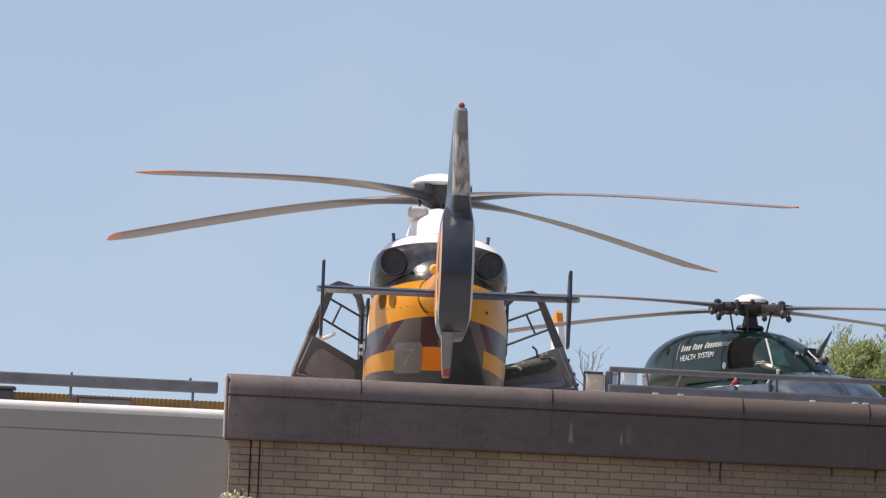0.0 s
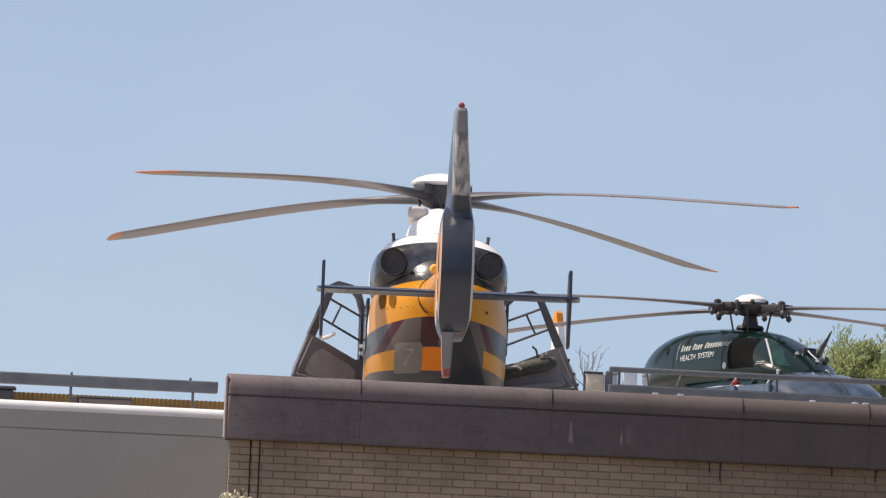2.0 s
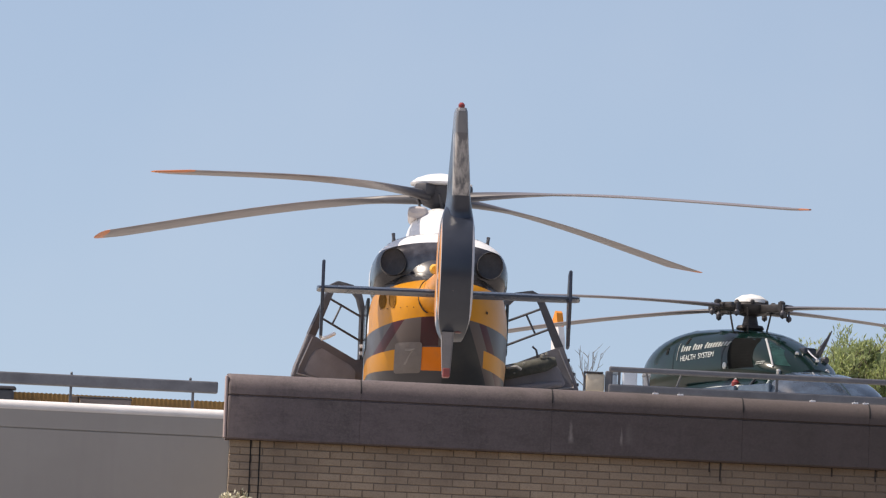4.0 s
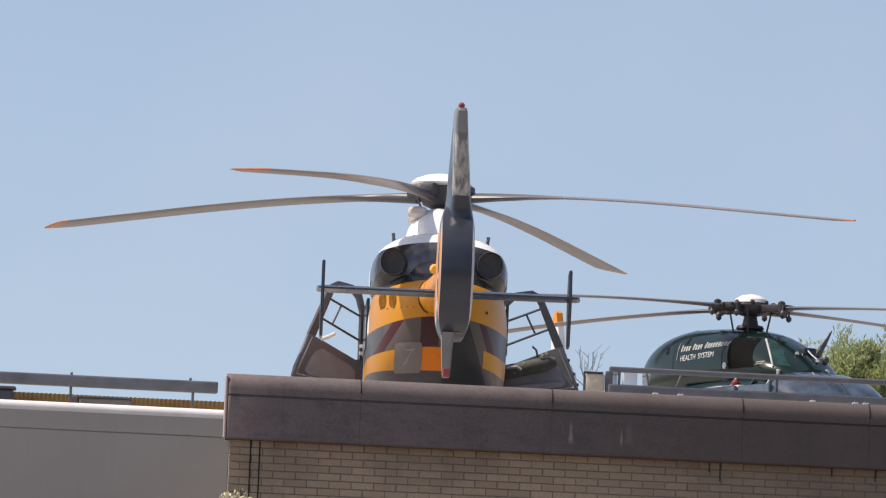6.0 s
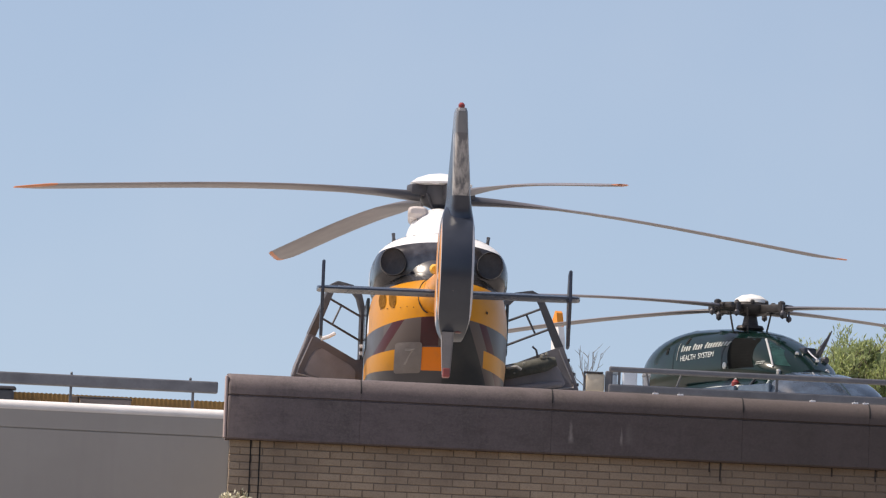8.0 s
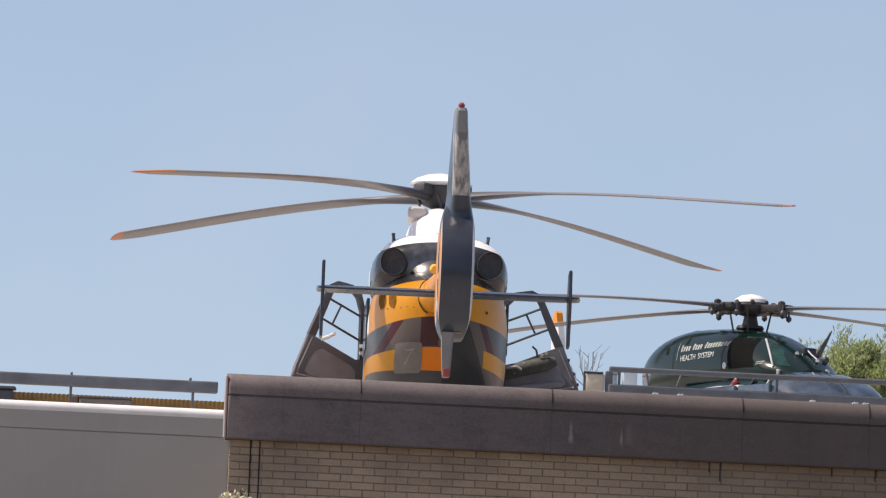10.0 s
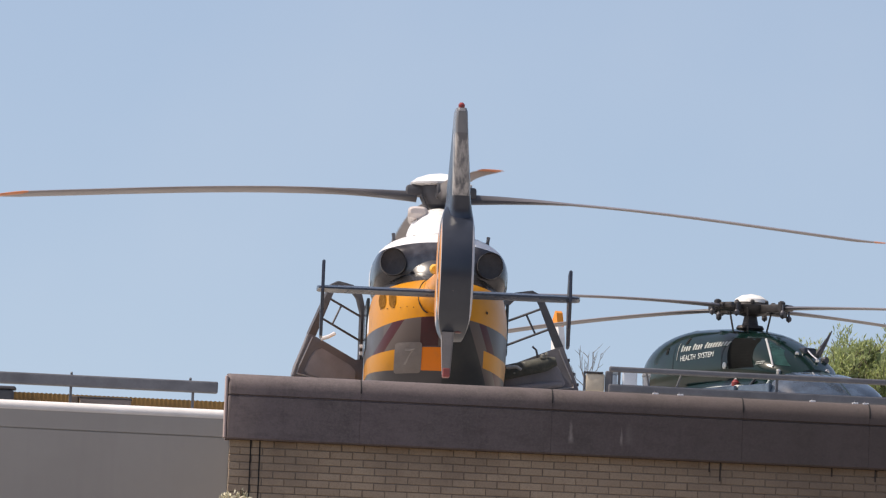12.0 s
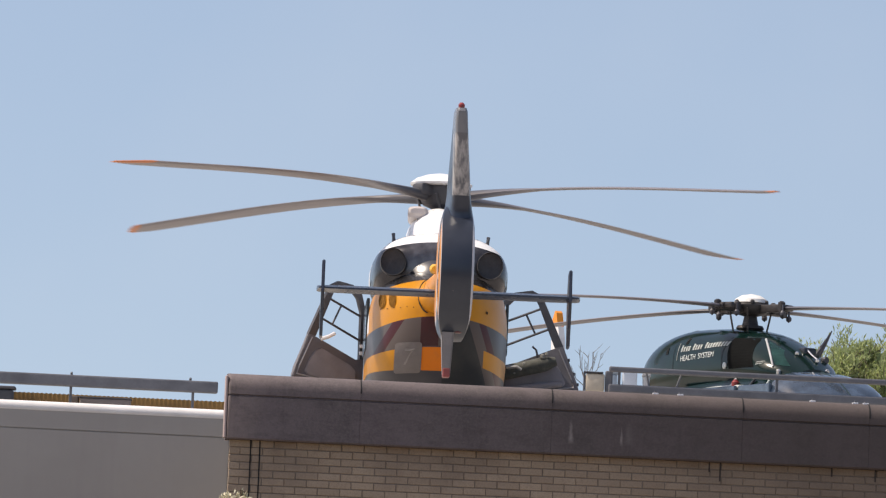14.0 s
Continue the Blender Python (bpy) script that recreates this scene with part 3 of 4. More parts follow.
part("storage_roll", tube(bmesh.new(), [place_r(0.02, 1.36, -0.12), place_r(0.08, 1.40, -0.12), place_r(0.50, 1.52, -0.12), place_r(0.60, 1.56, -0.10)], [0.05, 0.085, 0.085, 0.05], 12), plain("dark_olive", (0.075, 0.078, 0.066), 0.8, vary=0.4, big=14), door_r, "dark rolled storage bag", True)
part("latch", tube(bmesh.new(), [place_r(0.42, 1.58, -0.1), place_r(0.40, 1.68, -0.1), place_r(0.36, 1.72, -0.1)], 0.014, 6), DARK_STEEL, door_r)
part("grip", tube(bmesh.new(), [place_r(0.12, 1.46, -0.19), place_r(0.22, 1.47, -0.2), place_r(0.27, 1.44, -0.19)], 0.02, 8), plain("grip_grey", (0.35, 0.35, 0.33), 0.5), door_r)


GEAR = plain("gear_grey", (0.22, 0.22, 0.20), 0.6, vary=0.4, big=20)
part("door_pocket", tube(bmesh.new(), [place_r(0.10, 1.22, -0.07), place_r(0.40, 1.255, -0.085), place_r(0.66, 1.30, -0.07)], [0.03, 0.045, 0.03], 10), INNER_LIGHT, door_r, "pale padded pocket edge", True)
for a, b, r_ in ((0.06, 1.43, 0.045), (0.15, 1.455, 0.035), (0.20, 1.41, 0.03), (0.29, 1.50, 0.028), (0.47, 1.60, 0.03), (0.51, 1.63, 0.022)):
    part("gear", lathe(bmesh.new(), [(r_ * 0.4, -r_), (r_, -r_ * 0.5), (r_ * 0.9, r_ * 0.6), (r_ * 0.3, r_)], place_r(a, b, -0.17), 9), GEAR, door_r)
for a, b in ((0.815, 1.30), (0.775, 1.42), (0.718, 1.58)):
    part("seal_clip", box(bmesh.new(), -0.014, 0.014, -0.02, 0.02, -0.018, 0.018, 0.004, Matrix.Translation(place_r(a, b, 0))), DARK_STEEL, door_r)
for d_, pl in ((door_l, place_l), (door_r, place_r)):
    part("rim_seal", tube(bmesh.new(), [pl(a, b, -0.034) for a, b in ((0.03, 1.16), (0.40, 1.205), (0.785, 1.265), (0.755, 1.36), (0.62, 1.70))], 0.010, 6), plain("seal_grey", (0.30, 0.29, 0.30), 0.6), d_)


def on_body(x, z, lift_=0.004):
    hit = BODY_TREE.ray_cast(Vector((x, -6, z)), Vector((0, 1, 0)))[0]
    return Vector((x, (hit.y if hit else -1.8) - lift_, z))


def body_oval(name, x, z, rx, rz, material, label=""):
    """A thin oval plate that lies on the rear of the fuselage."""
    bm_ = bmesh.new()
    c = bm_.verts.new(on_body(x, z, 0.026))
    ring = [bm_.verts.new(on_body(x + rx * math.cos(2 * math.pi * k / 20), z + rz * math.sin(2 * math.pi * k / 20), 0.020)) for k in range(20)]
    for k in range(20):
        bm_.faces.new((c, ring[k], ring[(k + 1) % 20]))
    bmesh.ops.solidify(bm_, geom=bm_.faces[:], thickness=0.004)
    return part(name, bm_, material, heli, label)


VENT = plain("vent_brown", (0.30, 0.145, 0.032), 0.95, vary=0.25, big=20, Specular_IOR_Level=0.1)
for x in (-0.645, -0.54):
    body_oval("vent", x, 1.90, 0.038, 0.10, VENT, "dark oval vent")
body_oval("fuel_cap", 0.51, 1.78, 0.011, 0.018, SOOT)
# seams: round hatch by the boom, joint of the rear doors, rows of rivets
part("hatch_seam", tube(bmesh.new(), [on_body(-0.24 + 0.16 * (1 - math.sin(a)) - 0.02, 1.93 + 0.21 * math.cos(a)) for a in (radians(20 + 14 * k) for k in range(11))], 0.008, 6), SOOT, heli)
for k in range(6):
    body_oval("rivet", -0.66 + 0.07 * k, 1.80 - 0.008 * (k % 2), 0.006, 0.006, SOOT)
# grey rounded plate with its figure
PLATE = []
for sx, sz, a0 in ((1, 1, 0), (-1, 1, 90), (-1, -1, 180), (1, -1, 270)):
    PLATE += [(sx * 0.112 + 0.036 * math.cos(radians(a0 + 18 * k)), sz * 0.128 + 0.036 * math.sin(radians(a0 + 18 * k))) for k in range(6)]
PLATE = [(u0 + (u1 - u0) * k / 4, v0 + (v1 - v0) * k / 4) for (u0, v0), (u1, v1) in zip(PLATE, PLATE[1:] + PLATE[:1]) for k in range(4)]
bm = bmesh.new()
rings = [[bm.verts.new(on_body(-0.345 + q * u, 1.245 + q * v + 0.03 * q * u, 0.012)) for u, v in PLATE] for q in (1.0, 0.9, 0.8, 0.7, 0.6, 0.5, 0.4, 0.3, 0.2, 0.1, 0.02)]
skin(bm, rings)
plate = part("plate", bm, plain("plate_grey", (0.135, 0.116, 0.110), 0.5, vary=0.12, big=9), heli, "grey rounded plate with a figure")
cu = bpy.data.curves.new("figure", "FONT")
cu.body, cu.size, cu.extrude = "7", 0.26, 0.0
holder = bpy.data.objects.new("figure", cu)
scene.collection.objects.link(holder)
me = bpy.data.meshes.new_from_object(holder.evaluated_get(bpy.context.evaluated_depsgraph_get()))
bpy.data.objects.remove(holder)
for v in me.vertices:
    v.co = on_body(-0.415 + v.co.x * 0.95 + 0.12 * v.co.y, 1.165 + v.co.y, 0.022)
me.materials.append(plain("figure_grey", (0.192, 0.170, 0.161), 0.5))
fig = new("figure", me)
fig.parent = plate
tagged(fig, "pale grey figure 7")
# rounded bulge added between the exhausts, where the boom begins, for a sun glint
bm = bmesh.new()
bmesh.ops.create_uvsphere(bm, u_segments=40, v_segments=24, radius=1.0)
bmesh.ops.transform(bm, matrix=Matrix.Translation((-0.053, -1.25, 2.088)) @ Matrix.Diagonal((0.45, 0.50, 0.40, 1)), verts=bm.verts[:])
part("glint_bulge", bm, plain("cowl_black", (0.055, 0.054, 0.060), 0.30, vary=0.15, Specular_IOR_Level=0.9), heli, "glossy dark bulge added at the root of the boom for a sun glint", True)
# wire aerial behind the mast fairing
part("aerial", tube(bmesh.new(), [(-0.21, -1.15, 2.70), (-0.23, -1.2, 2.60), (-0.21, -1.28, 2.52)], 0.008, 6), DARK_STEEL, heli)
part("aerial_foot", lathe(bmesh.new(), [(0.02, -0.03), (0.028, 0), (0.02, 0.04)], (-0.21, -1.44, 2.55), 10), DARK_STEEL, heli, "", True)
# seams and fasteners on the white cowling
COWL_TREE_A = BVHTree.FromBMesh(loft(bmesh.new(), smooth_sections(COWL, 4), 48))


def on_cowl_top(x, y, up=0.0):
    hit = COWL_TREE_A.ray_cast(Vector((x, y, 5)), Vector((0, 0, -1)))[0]
    return Vector((x, y, (hit.z if hit else 2.6) + up))


part("panel_seam", tube(bmesh.new(), [on_cowl_top(-0.60 + 0.06 * k, -1.02) for k in range(21)], 0.004, 5), plain("seam_grey", (0.25, 0.25, 0.25), 0.6), heli)
for x in (-0.58, -0.49, -0.40, -0.31, 0.31, 0.40, 0.49):
    part("fastener", lathe(bmesh.new(), [(0.010, -0.004), (0.010, 0.003), (0.005, 0.005)], on_cowl_top(x, -1.12), 8), DARK_STEEL, heli)
part("panel_seam", tube(bmesh.new(), [(-0.255, -0.80, 2.74), (-0.27, -0.72, 2.86), (-0.265, -0.62, 2.98)], 0.004, 5), plain("seam_grey", (0.25, 0.25, 0.25), 0.6), heli)
# main rotor
ROTOR_HOME = pose(0, 0, 3.30, -1.13, 0.12, 0)
bm = bmesh.new()
lathe(bm, [(0.10, -0.35), (0.10, -0.2), (0.2, -0.16), (0.24, -0.08), (0.24, 0.05), (0.18, 0.08)], (0, 0, 0), 24)
HUB_BLACK = plain("hub_black", (0.060, 0.060, 0.068), 0.5)
rotor = part("main_rotor", bm, HUB_BLACK, heli, "dark rotor head", True)
rotor.matrix_basis = ROTOR_HOME
for k in range(4):
    part("arm", box(bmesh.new(), -0.085, 0.085, -0.40, -0.12, -0.070, 0.06, 0.03, Matrix.Rotation(k * math.pi / 2, 4, "Z")), HUB_BLACK, rotor, "", True)
for k in range(4):
    m = Matrix.Rotation(k * math.pi / 2, 4, "Z")
    part("pitch_link", tube(bmesh.new(), [m @ Vector((0.15, -0.12, -0.30)), m @ Vector((0.15, -0.24, -0.05))], 0.014, 8), HUB_BLACK, rotor)
    part("damper", lathe(bmesh.new(), [(0.02, -0.11), (0.035, -0.09), (0.035, -0.05)], m @ Vector((-0.06, -0.30, 0)), 10), HUB_BLACK, rotor, "", True)
part("rotor_cap", lathe(bmesh.new(), [(0.28, 0.055), (0.345, 0.065), (0.355, 0.085), (0.29, 0.14), (0.17, 0.185), (0.05, 0.205), (0.01, 0.206)], (0, 0, 0), 36), WHITE_PAINT, rotor, "white domed rotor cap", True)
blades = [blade_mesh("blade", 5.1, BLADE_A, rotor, lambda r: -0.093 + 0.0596 * r - 0.0386 * r ** 2 + 0.0032 * r ** 3)]
for k in range(1, 4):
    b_ = new("blade", blades[0].data)
    b_.parent = rotor
    blades.append(tagged(b_, "grey rotor blade with an orange tip"))


# ---- roof fittings ----
def roof_rail(x0, x1, y, beams, posts, name, label, category):
    ob = thing(name, pose(x0, y, ROOF_Z), label, category)
    for z0, z1, d in beams:
        part("beam", box(bmesh.new(), 0, x1 - x0, -d / 2, d / 2, z0 - ROOF_Z, z1 - ROOF_Z, 0.014), STEEL, ob)
    for x in posts:
        part("post", box(bmesh.new(), x - x0 - 0.012, x - x0 + 0.012, 0.0, 0.04, 0, max(b[1] for b in beams) - ROOF_Z - 0.03, 0.004), STEEL, ob)
    return ob


beam_rail = roof_rail(-26.0, -2.06, 70.3, [(6.132, 6.242, 0.10)], [-24.9, -20.7, -16.5, -12.3, -8.05, -5.75, -4.58, -3.44, -2.29], "guard_rail", "weathered grey steel box beam rail on thin posts", "guard rail")
for x in (-3.44, -2.32):
    part("bolt", lathe(bmesh.new(), [(0.012, 0), (0.012, 0.02), (0.006, 0.03)], (x + 26.0, 0, 6.242 - ROOF_Z), 8), DARK_STEEL, beam_rail)
yawed(beam_rail, -2.9, 70.3)
# ochre ribbed edge strip behind the beam
edge = thing("edge_strip", pose(-20.0, 72.0, ROOF_Z), "ochre ribbed metal edge strip along the roof", "edge strip")
bm = bmesh.new()
N_ = 1680
rings = []
for i in range(N_ + 1):
    x = 18.0 * i / N_
    top = 6.165 - ROOF_Z + 0.004 * math.cos(2 * math.pi * i / 4)
    d = 0.003 * math.cos(2 * math.pi * i / 4)
    rings.append([bm.verts.new((x, y_, z_)) for y_, z_ in ((-0.02 + d, 0), (-0.02 + d, top), (0.02 + d, top), (0.02 + d, 0))])
skin(bm, rings)
part("strip", bm, OCHRE, edge)
yawed(edge, -2.9, 72.0)
cab = thing("equipment_box", pose(-3.16, 71.2, ROOF_Z), "low grey metal box standing behind the coping", "equipment box")
part("body", box(bmesh.new(), -0.23, 0.25, -0.12, 0.12, 0, 0.205, 0.012), plain("box_grey", (0.20, 0.17, 0.16), 0.6, vary=0.2), cab)
part("lid", box(bmesh.new(), -0.24, 0.26, -0.125, 0.125, 0.205, 0.218, 0.004), DARK_STEEL, cab)
part("end_block", box(bmesh.new(), -0.34, -0.245, -0.08, 0.08, 0, 0.225, 0.01), plain("block_brown", (0.13, 0.10, 0.08), 0.7), cab)
junk = thing("roof_vent", pose(-4.18, 71.6, ROOF_Z), "small dark metal roof vent", "vent")
part("body", box(bmesh.new(), -0.12, 0.13, -0.1, 0.1, 0, 0.285, 0.02), DARK_STEEL, junk)
part("hood", box(bmesh.new(), -0.14, 0.15, -0.12, 0.12, 0.285, 0.315, 0.012), DARK_STEEL, junk)

# double rail by the second helicopter
double = roof_rail(1.60, 13.0, 70.6, [(6.494, 6.546, 0.05), (6.300, 6.379, 0.06)], [1.70, 3.2, 5.1, 7.0, 8.9, 10.8, 12.7], "roof_railing", "grey steel railing with two level rails on the roof", "railing")
for x0, x1 in ((2.00, 1.96), (2.22, 2.30)):
    part("brace", tube(bmesh.new(), [(x0 - 1.60, 0.02, 0.42), (x1 - 1.60, 0.05, 0.64)], 0.010, 8), STEEL, double)
yawed(double, 4.0, 70.6)
lamp = thing("floodlight", pose(1.49, 70.5, ROOF_Z), "boxy beige floodlight on a short steel post beside the railing", "floodlight")
part("post", tube(bmesh.new(), [(0, 0.02, 0), (0, 0.02, 0.4)], 0.02, 10), STEEL, lamp)
part("housing", box(bmesh.new(), -0.095, 0.085, -0.06, 0.09, 0.43, 0.60, 0.02), plain("lamp_beige", (0.55, 0.48, 0.38), 0.6, vary=0.2), lamp, "", True)
part("bracket", box(bmesh.new(), -0.115, -0.098, -0.05, 0.06, 0.36, 0.62, 0.004), DARK_STEEL, lamp)
part("visor", box(bmesh.new(), -0.10, 0.07, -0.075, 0.06, 0.602, 0.615, 0.004), DARK_STEEL, lamp)
part("rear_cover", box(bmesh.new(), 0.09, 0.16, -0.04, 0.08, 0.42, 0.63, 0.012), STEEL, lamp)
for x, w, h, c in ((1.70, 0.035, 0.73, (0.30, 0.36, 0.42)), (1.86, 0.07, 0.76, (0.55, 0.60, 0.66)), (2.02, 0.03, 0.72, (0.45, 0.45, 0.45))):
    crate = thing("supply_crate", pose(x, 72.4, ROOF_Z), "pale plastic supply crate standing on the roof behind the railing", "crate", "crates behind the railing")
    part("body", box(bmesh.new(), -w, w, -0.1, 0.1, 0, h, 0.015), plain("crate_paint", c, 0.5), crate)
    part("lid", box(bmesh.new(), -w - 0.01, w + 0.01, -0.11, 0.11, h, h + 0.025, 0.006), plain("crate_lid", tuple(v * 0.8 for v in c), 0.5), crate)
for x in (1.981, 2.208, 3.416, 3.805, 3.902):
    clip = thing("rail_clip", pose(x, 67.74 + (x - 1.0) * 0.0963, 6.126, 0, 0, YAW), "small pale bracket lying on the parapet", "bracket", "brackets on the parapet")
    part("plate", box(bmesh.new(), -0.026, 0.026, -0.02, 0.02, 0, 0.018, 0.003), WHITE_PAINT, clip)
    part("tab", box(bmesh.new(), -0.008, 0.008, -0.015, 0.015, 0.018, 0.036, 0.003), STEEL, clip)

# ---- the green helicopter ----
GREEN = plain("green_paint", (0.0022, 0.0135, 0.0112), 0.15, vary=0.3, Specular_IOR_Level=0.35)
# the glass's blue is sky reflection put into the base colour
SKY_GLASS = plain("cabin_glass", (0.050, 0.074, 0.108), 0.07, vary=0.75, big=3.2, Specular_IOR_Level=0.9)
green = thing("helicopter", pose(4.14, 99.7, PAD_Z, 0, 0, -152), "dark green helicopter with white lettering, parked behind the railing", "helicopter")
CAB_B = [(3.4, 0.08, 0.92, 1.02, 2.2, 0), (3.15, 0.42, 0.62, 1.42, 2.3, 0), (2.75, 0.68, 0.5, 1.92, 2.5, 0), (2.2, 0.80, 0.45, 2.26, 2.7, 0), (1.4, 0.83, 0.45, 2.42, 2.9, 0), (0.2, 0.83, 0.45, 2.44, 3.0, 0), (-1.2, 0.80, 0.5, 2.36, 2.9, 0), (-2.0, 0.62, 0.8, 2.24, 2.6, 0), (-2.45, 0.34, 1.2, 2.05, 2.3, 0)]
part("fuselage", loft(bmesh.new(), smooth_sections(CAB_B, 4), 44), GREEN, green, "glossy dark green fuselage", True)
COWL_B = [(1.75, 0.28, 2.2, 2.42, 1.8, 0), (1.35, 0.55, 2.1, 2.66, 1.8, 0), (0.8, 0.64, 2.0, 2.89, 2.0, 0), (0.25, 0.66, 2.0, 3.0, 2.6, 0), (-0.3, 0.66, 2.0, 3.04, 2.7, 0), (-1.0, 0.65, 2.0, 3.04, 2.9, 0), (-1.6, 0.59, 2.05, 2.94, 2.8, 0), (-2.05, 0.46, 2.12, 2.75, 2.5, 0), (-2.36, 0.24, 2.24, 2.50, 2.1, 0)]
bm = loft(bmesh.new(), smooth_sections(COWL_B, 4), 44)
COWL_TREE = BVHTree.FromBMesh(bm)
cowl_b = part("engine_cowling", bm, GREEN, green, "dark green engine cowling", True)


def on_cowl(y, z, lift_=0.006):
    hit = COWL_TREE.ray_cast(Vector((3, y, z)), Vector((-1, 0, 0)))[0]
    return Vector(((hit.x if hit else 0.5) + lift_, y, z))


def cowl_patch(name, outline, material, label="", steps=6):
    """A thin shape that lies on the cowling's side; outline: four corners (y, z)."""
    bm_ = bmesh.new()
    (a, b, c, d) = outline
    grid = [[bm_.verts.new(on_cowl(*[(1 - v) * ((1 - u) * a[i] + u * b[i]) + v * ((1 - u) * d[i] + u * c[i]) for i in (0, 1)])) for u in (k / steps for k in range(steps + 1))] for v in (k / steps for k in range(steps + 1))]
    for r0, r1 in zip(grid, grid[1:]):
        for k in range(steps):
            bm_.faces.new((r0[k], r0[k + 1], r1[k + 1], r1[k]))
    bmesh.ops.solidify(bm_, geom=bm_.faces[:], thickness=0.004)
    return part(name, bm_, material, cowl_b, label)


LETTER = plain("letter_white", (0.60, 0.62, 0.60), 0.5, vary=0.05)
# first line of the lettering: plain bars, one a letter; second line: words
for first, count in ((-0.70, 4), (-0.40, 4), (-0.09, 9)):
    for k in range(count):
        y0 = first + 0.062 * k
        z0, tall = 2.712 + 0.036 * (y0 + 0.70), 0.088 if k == 0 else 0.066
        cowl_patch("bar", ((y0, z0), (y0 + 0.042, z0), (y0 + 0.046, z0 + tall), (y0 + 0.004, z0 + tall)), LETTER, steps=2)
cowl_patch("emblem", ((-0.79, 2.60), (-0.775, 2.60), (-0.765, 2.83), (-0.78, 2.83)), plain("emblem_grey", (0.45, 0.46, 0.44), 0.5))
for word, y0 in (("HEALTH", -0.69), ("SYSTEM", -0.22)):
    cu = bpy.data.curves.new("word", "FONT")
    cu.body, cu.size = word, 0.105
    holder = bpy.data.objects.new("word", cu)
    scene.collection.objects.link(holder)
    me = bpy.data.meshes.new_from_object(holder.evaluated_get(bpy.context.evaluated_depsgraph_get()))
    bpy.data.objects.remove(holder)
    wide = max(v.co.x for v in me.vertices)
    for v in me.vertices:
        y = y0 + v.co.x * 0.40 / wide
        v.co = on_cowl(y, 2.583 + v.co.y + 0.036 * (y + 0.70))
    me.name = "lettering"
    me.materials.append(LETTER)
    ob = new("lettering", me)
    ob.parent = cowl_b
    tagged(ob, "white lettering")
cowl_patch("intake", ((0.60, 2.43), (1.15, 2.44), (0.80, 2.86), (0.433, 2.86)), plain("intake_dark", (0.014, 0.015, 0.015), 0.9, Specular_IOR_Level=0.1), "dark engine air intake", 10)
for k in range(2):
    cowl_patch("bar", ((1.16, 2.470 + 0.028 * k), (1.28, 2.485 + 0.028 * k), (1.28, 2.495 + 0.028 * k), (1.16, 2.480 + 0.028 * k)), LETTER, steps=2)
for y0, z0 in ((-1.09, 2.74), (-0.606, 2.857)):
    cowl_patch("vent", ((y0 - 0.03, z0 - 0.05), (y0 + 0.03, z0 - 0.045), (y0 + 0.03, z0 + 0.045), (y0 - 0.03, z0 + 0.04)), SOOT, steps=3)
cowl_patch("panel_seam", ((0.405, 2.42), (0.413, 2.42), (0.395, 2.93), (0.387, 2.93)), SOOT, steps=8)
cowl_patch("panel_seam", ((-0.90, 2.46), (-0.892, 2.46), (-0.86, 2.90), (-0.868, 2.90)), SOOT, steps=8)
part("antenna", lathe(bmesh.new(), [(0.10, 0), (0.09, 0.03), (0.03, 0.05)], (0.12, -1.15, 3.005), 14), DARK_STEEL, green, "", True)
# a straight rod from the intake's corner to the cabin roof
ROD = [on_cowl(0.84, 2.845, 0.012), on_cowl(1.44, 2.445, 0.012)]
part("strut", tube(bmesh.new(), [ROD[0].lerp(ROD[1], k / 8) + 0.13 * math.sin(math.pi * k / 8) * Vector((0.506, 0.863, 0)) for k in range(9)], 0.014, 8), plain("strut_grey", (0.5, 0.5, 0.5), 0.4), green)
# pane colour lightened to carry sky reflection and highlights
cowl_patch("upper_window", ((1.44, 2.47), (1.60, 2.45), (1.26, 2.68), (0.92, 2.82)), plain("green_pane_sheen", (0.025, 0.095, 0.080), 0.10, vary=0.4, big=6, Specular_IOR_Level=0.7), "glossy green upper window, lightened with painted sky sheen", 10)
# wiper gear in front of the rotor
CHROME = plain("bright_chrome", (0.75, 0.75, 0.75), 0.18, 0.9)
part("wiper_motor", box(bmesh.new(), -0.24, -0.04, 1.16, 1.36, 2.60, 2.735, 0.03), BLACK_PAINT, green, "", True)
part("wiper_arm", tube(bmesh.new(), [(-0.10, 1.33, 2.71), (-0.11, 1.45, 2.63), (-0.13, 1.60, 2.55)], 0.014, 8), CHROME, green)
# chrome caps added where the glossy front shows streak highlights
for at_ in ((0.102, 1.42, 2.635), (-0.115, 1.58, 2.545), (0.06, 1.42, 2.455)):
    part("glint_cap", lathe(bmesh.new(), [(0.015, -0.025), (0.028, -0.012), (0.03, 0.015), (0.012, 0.03)], at_, 12), CHROME, green, "", True)
part("pitot_mast", tube(bmesh.new(), [(-0.46, 0.95, 2.50), (-0.47, 1.0, 2.68), (-0.53, 1.08, 2.84), (-0.59, 1.14, 3.0)], [0.11, 0.05, 0.028, 0.008], 8), DARK_STEEL, green)
part("searchlight", lathe(bmesh.new(), [(0.02, -0.06), (0.045, -0.04), (0.05, 0.03), (0.04, 0.05)], (-0.35, 1.38, 2.58), 16, "y"), DARK_STEEL, green, "", True)
# glazing
for s in (-1, 1):
    for y0, y1 in ((1.95, 1.15), (1.05, 0.2), (0.05, -0.9)):
        part("side_window", box(bmesh.new(), 0.80 * s - 0.03, 0.80 * s + 0.03, min(y0, y1), max(y0, y1), 1.55, 2.18, 0.02), SKY_GLASS, green)
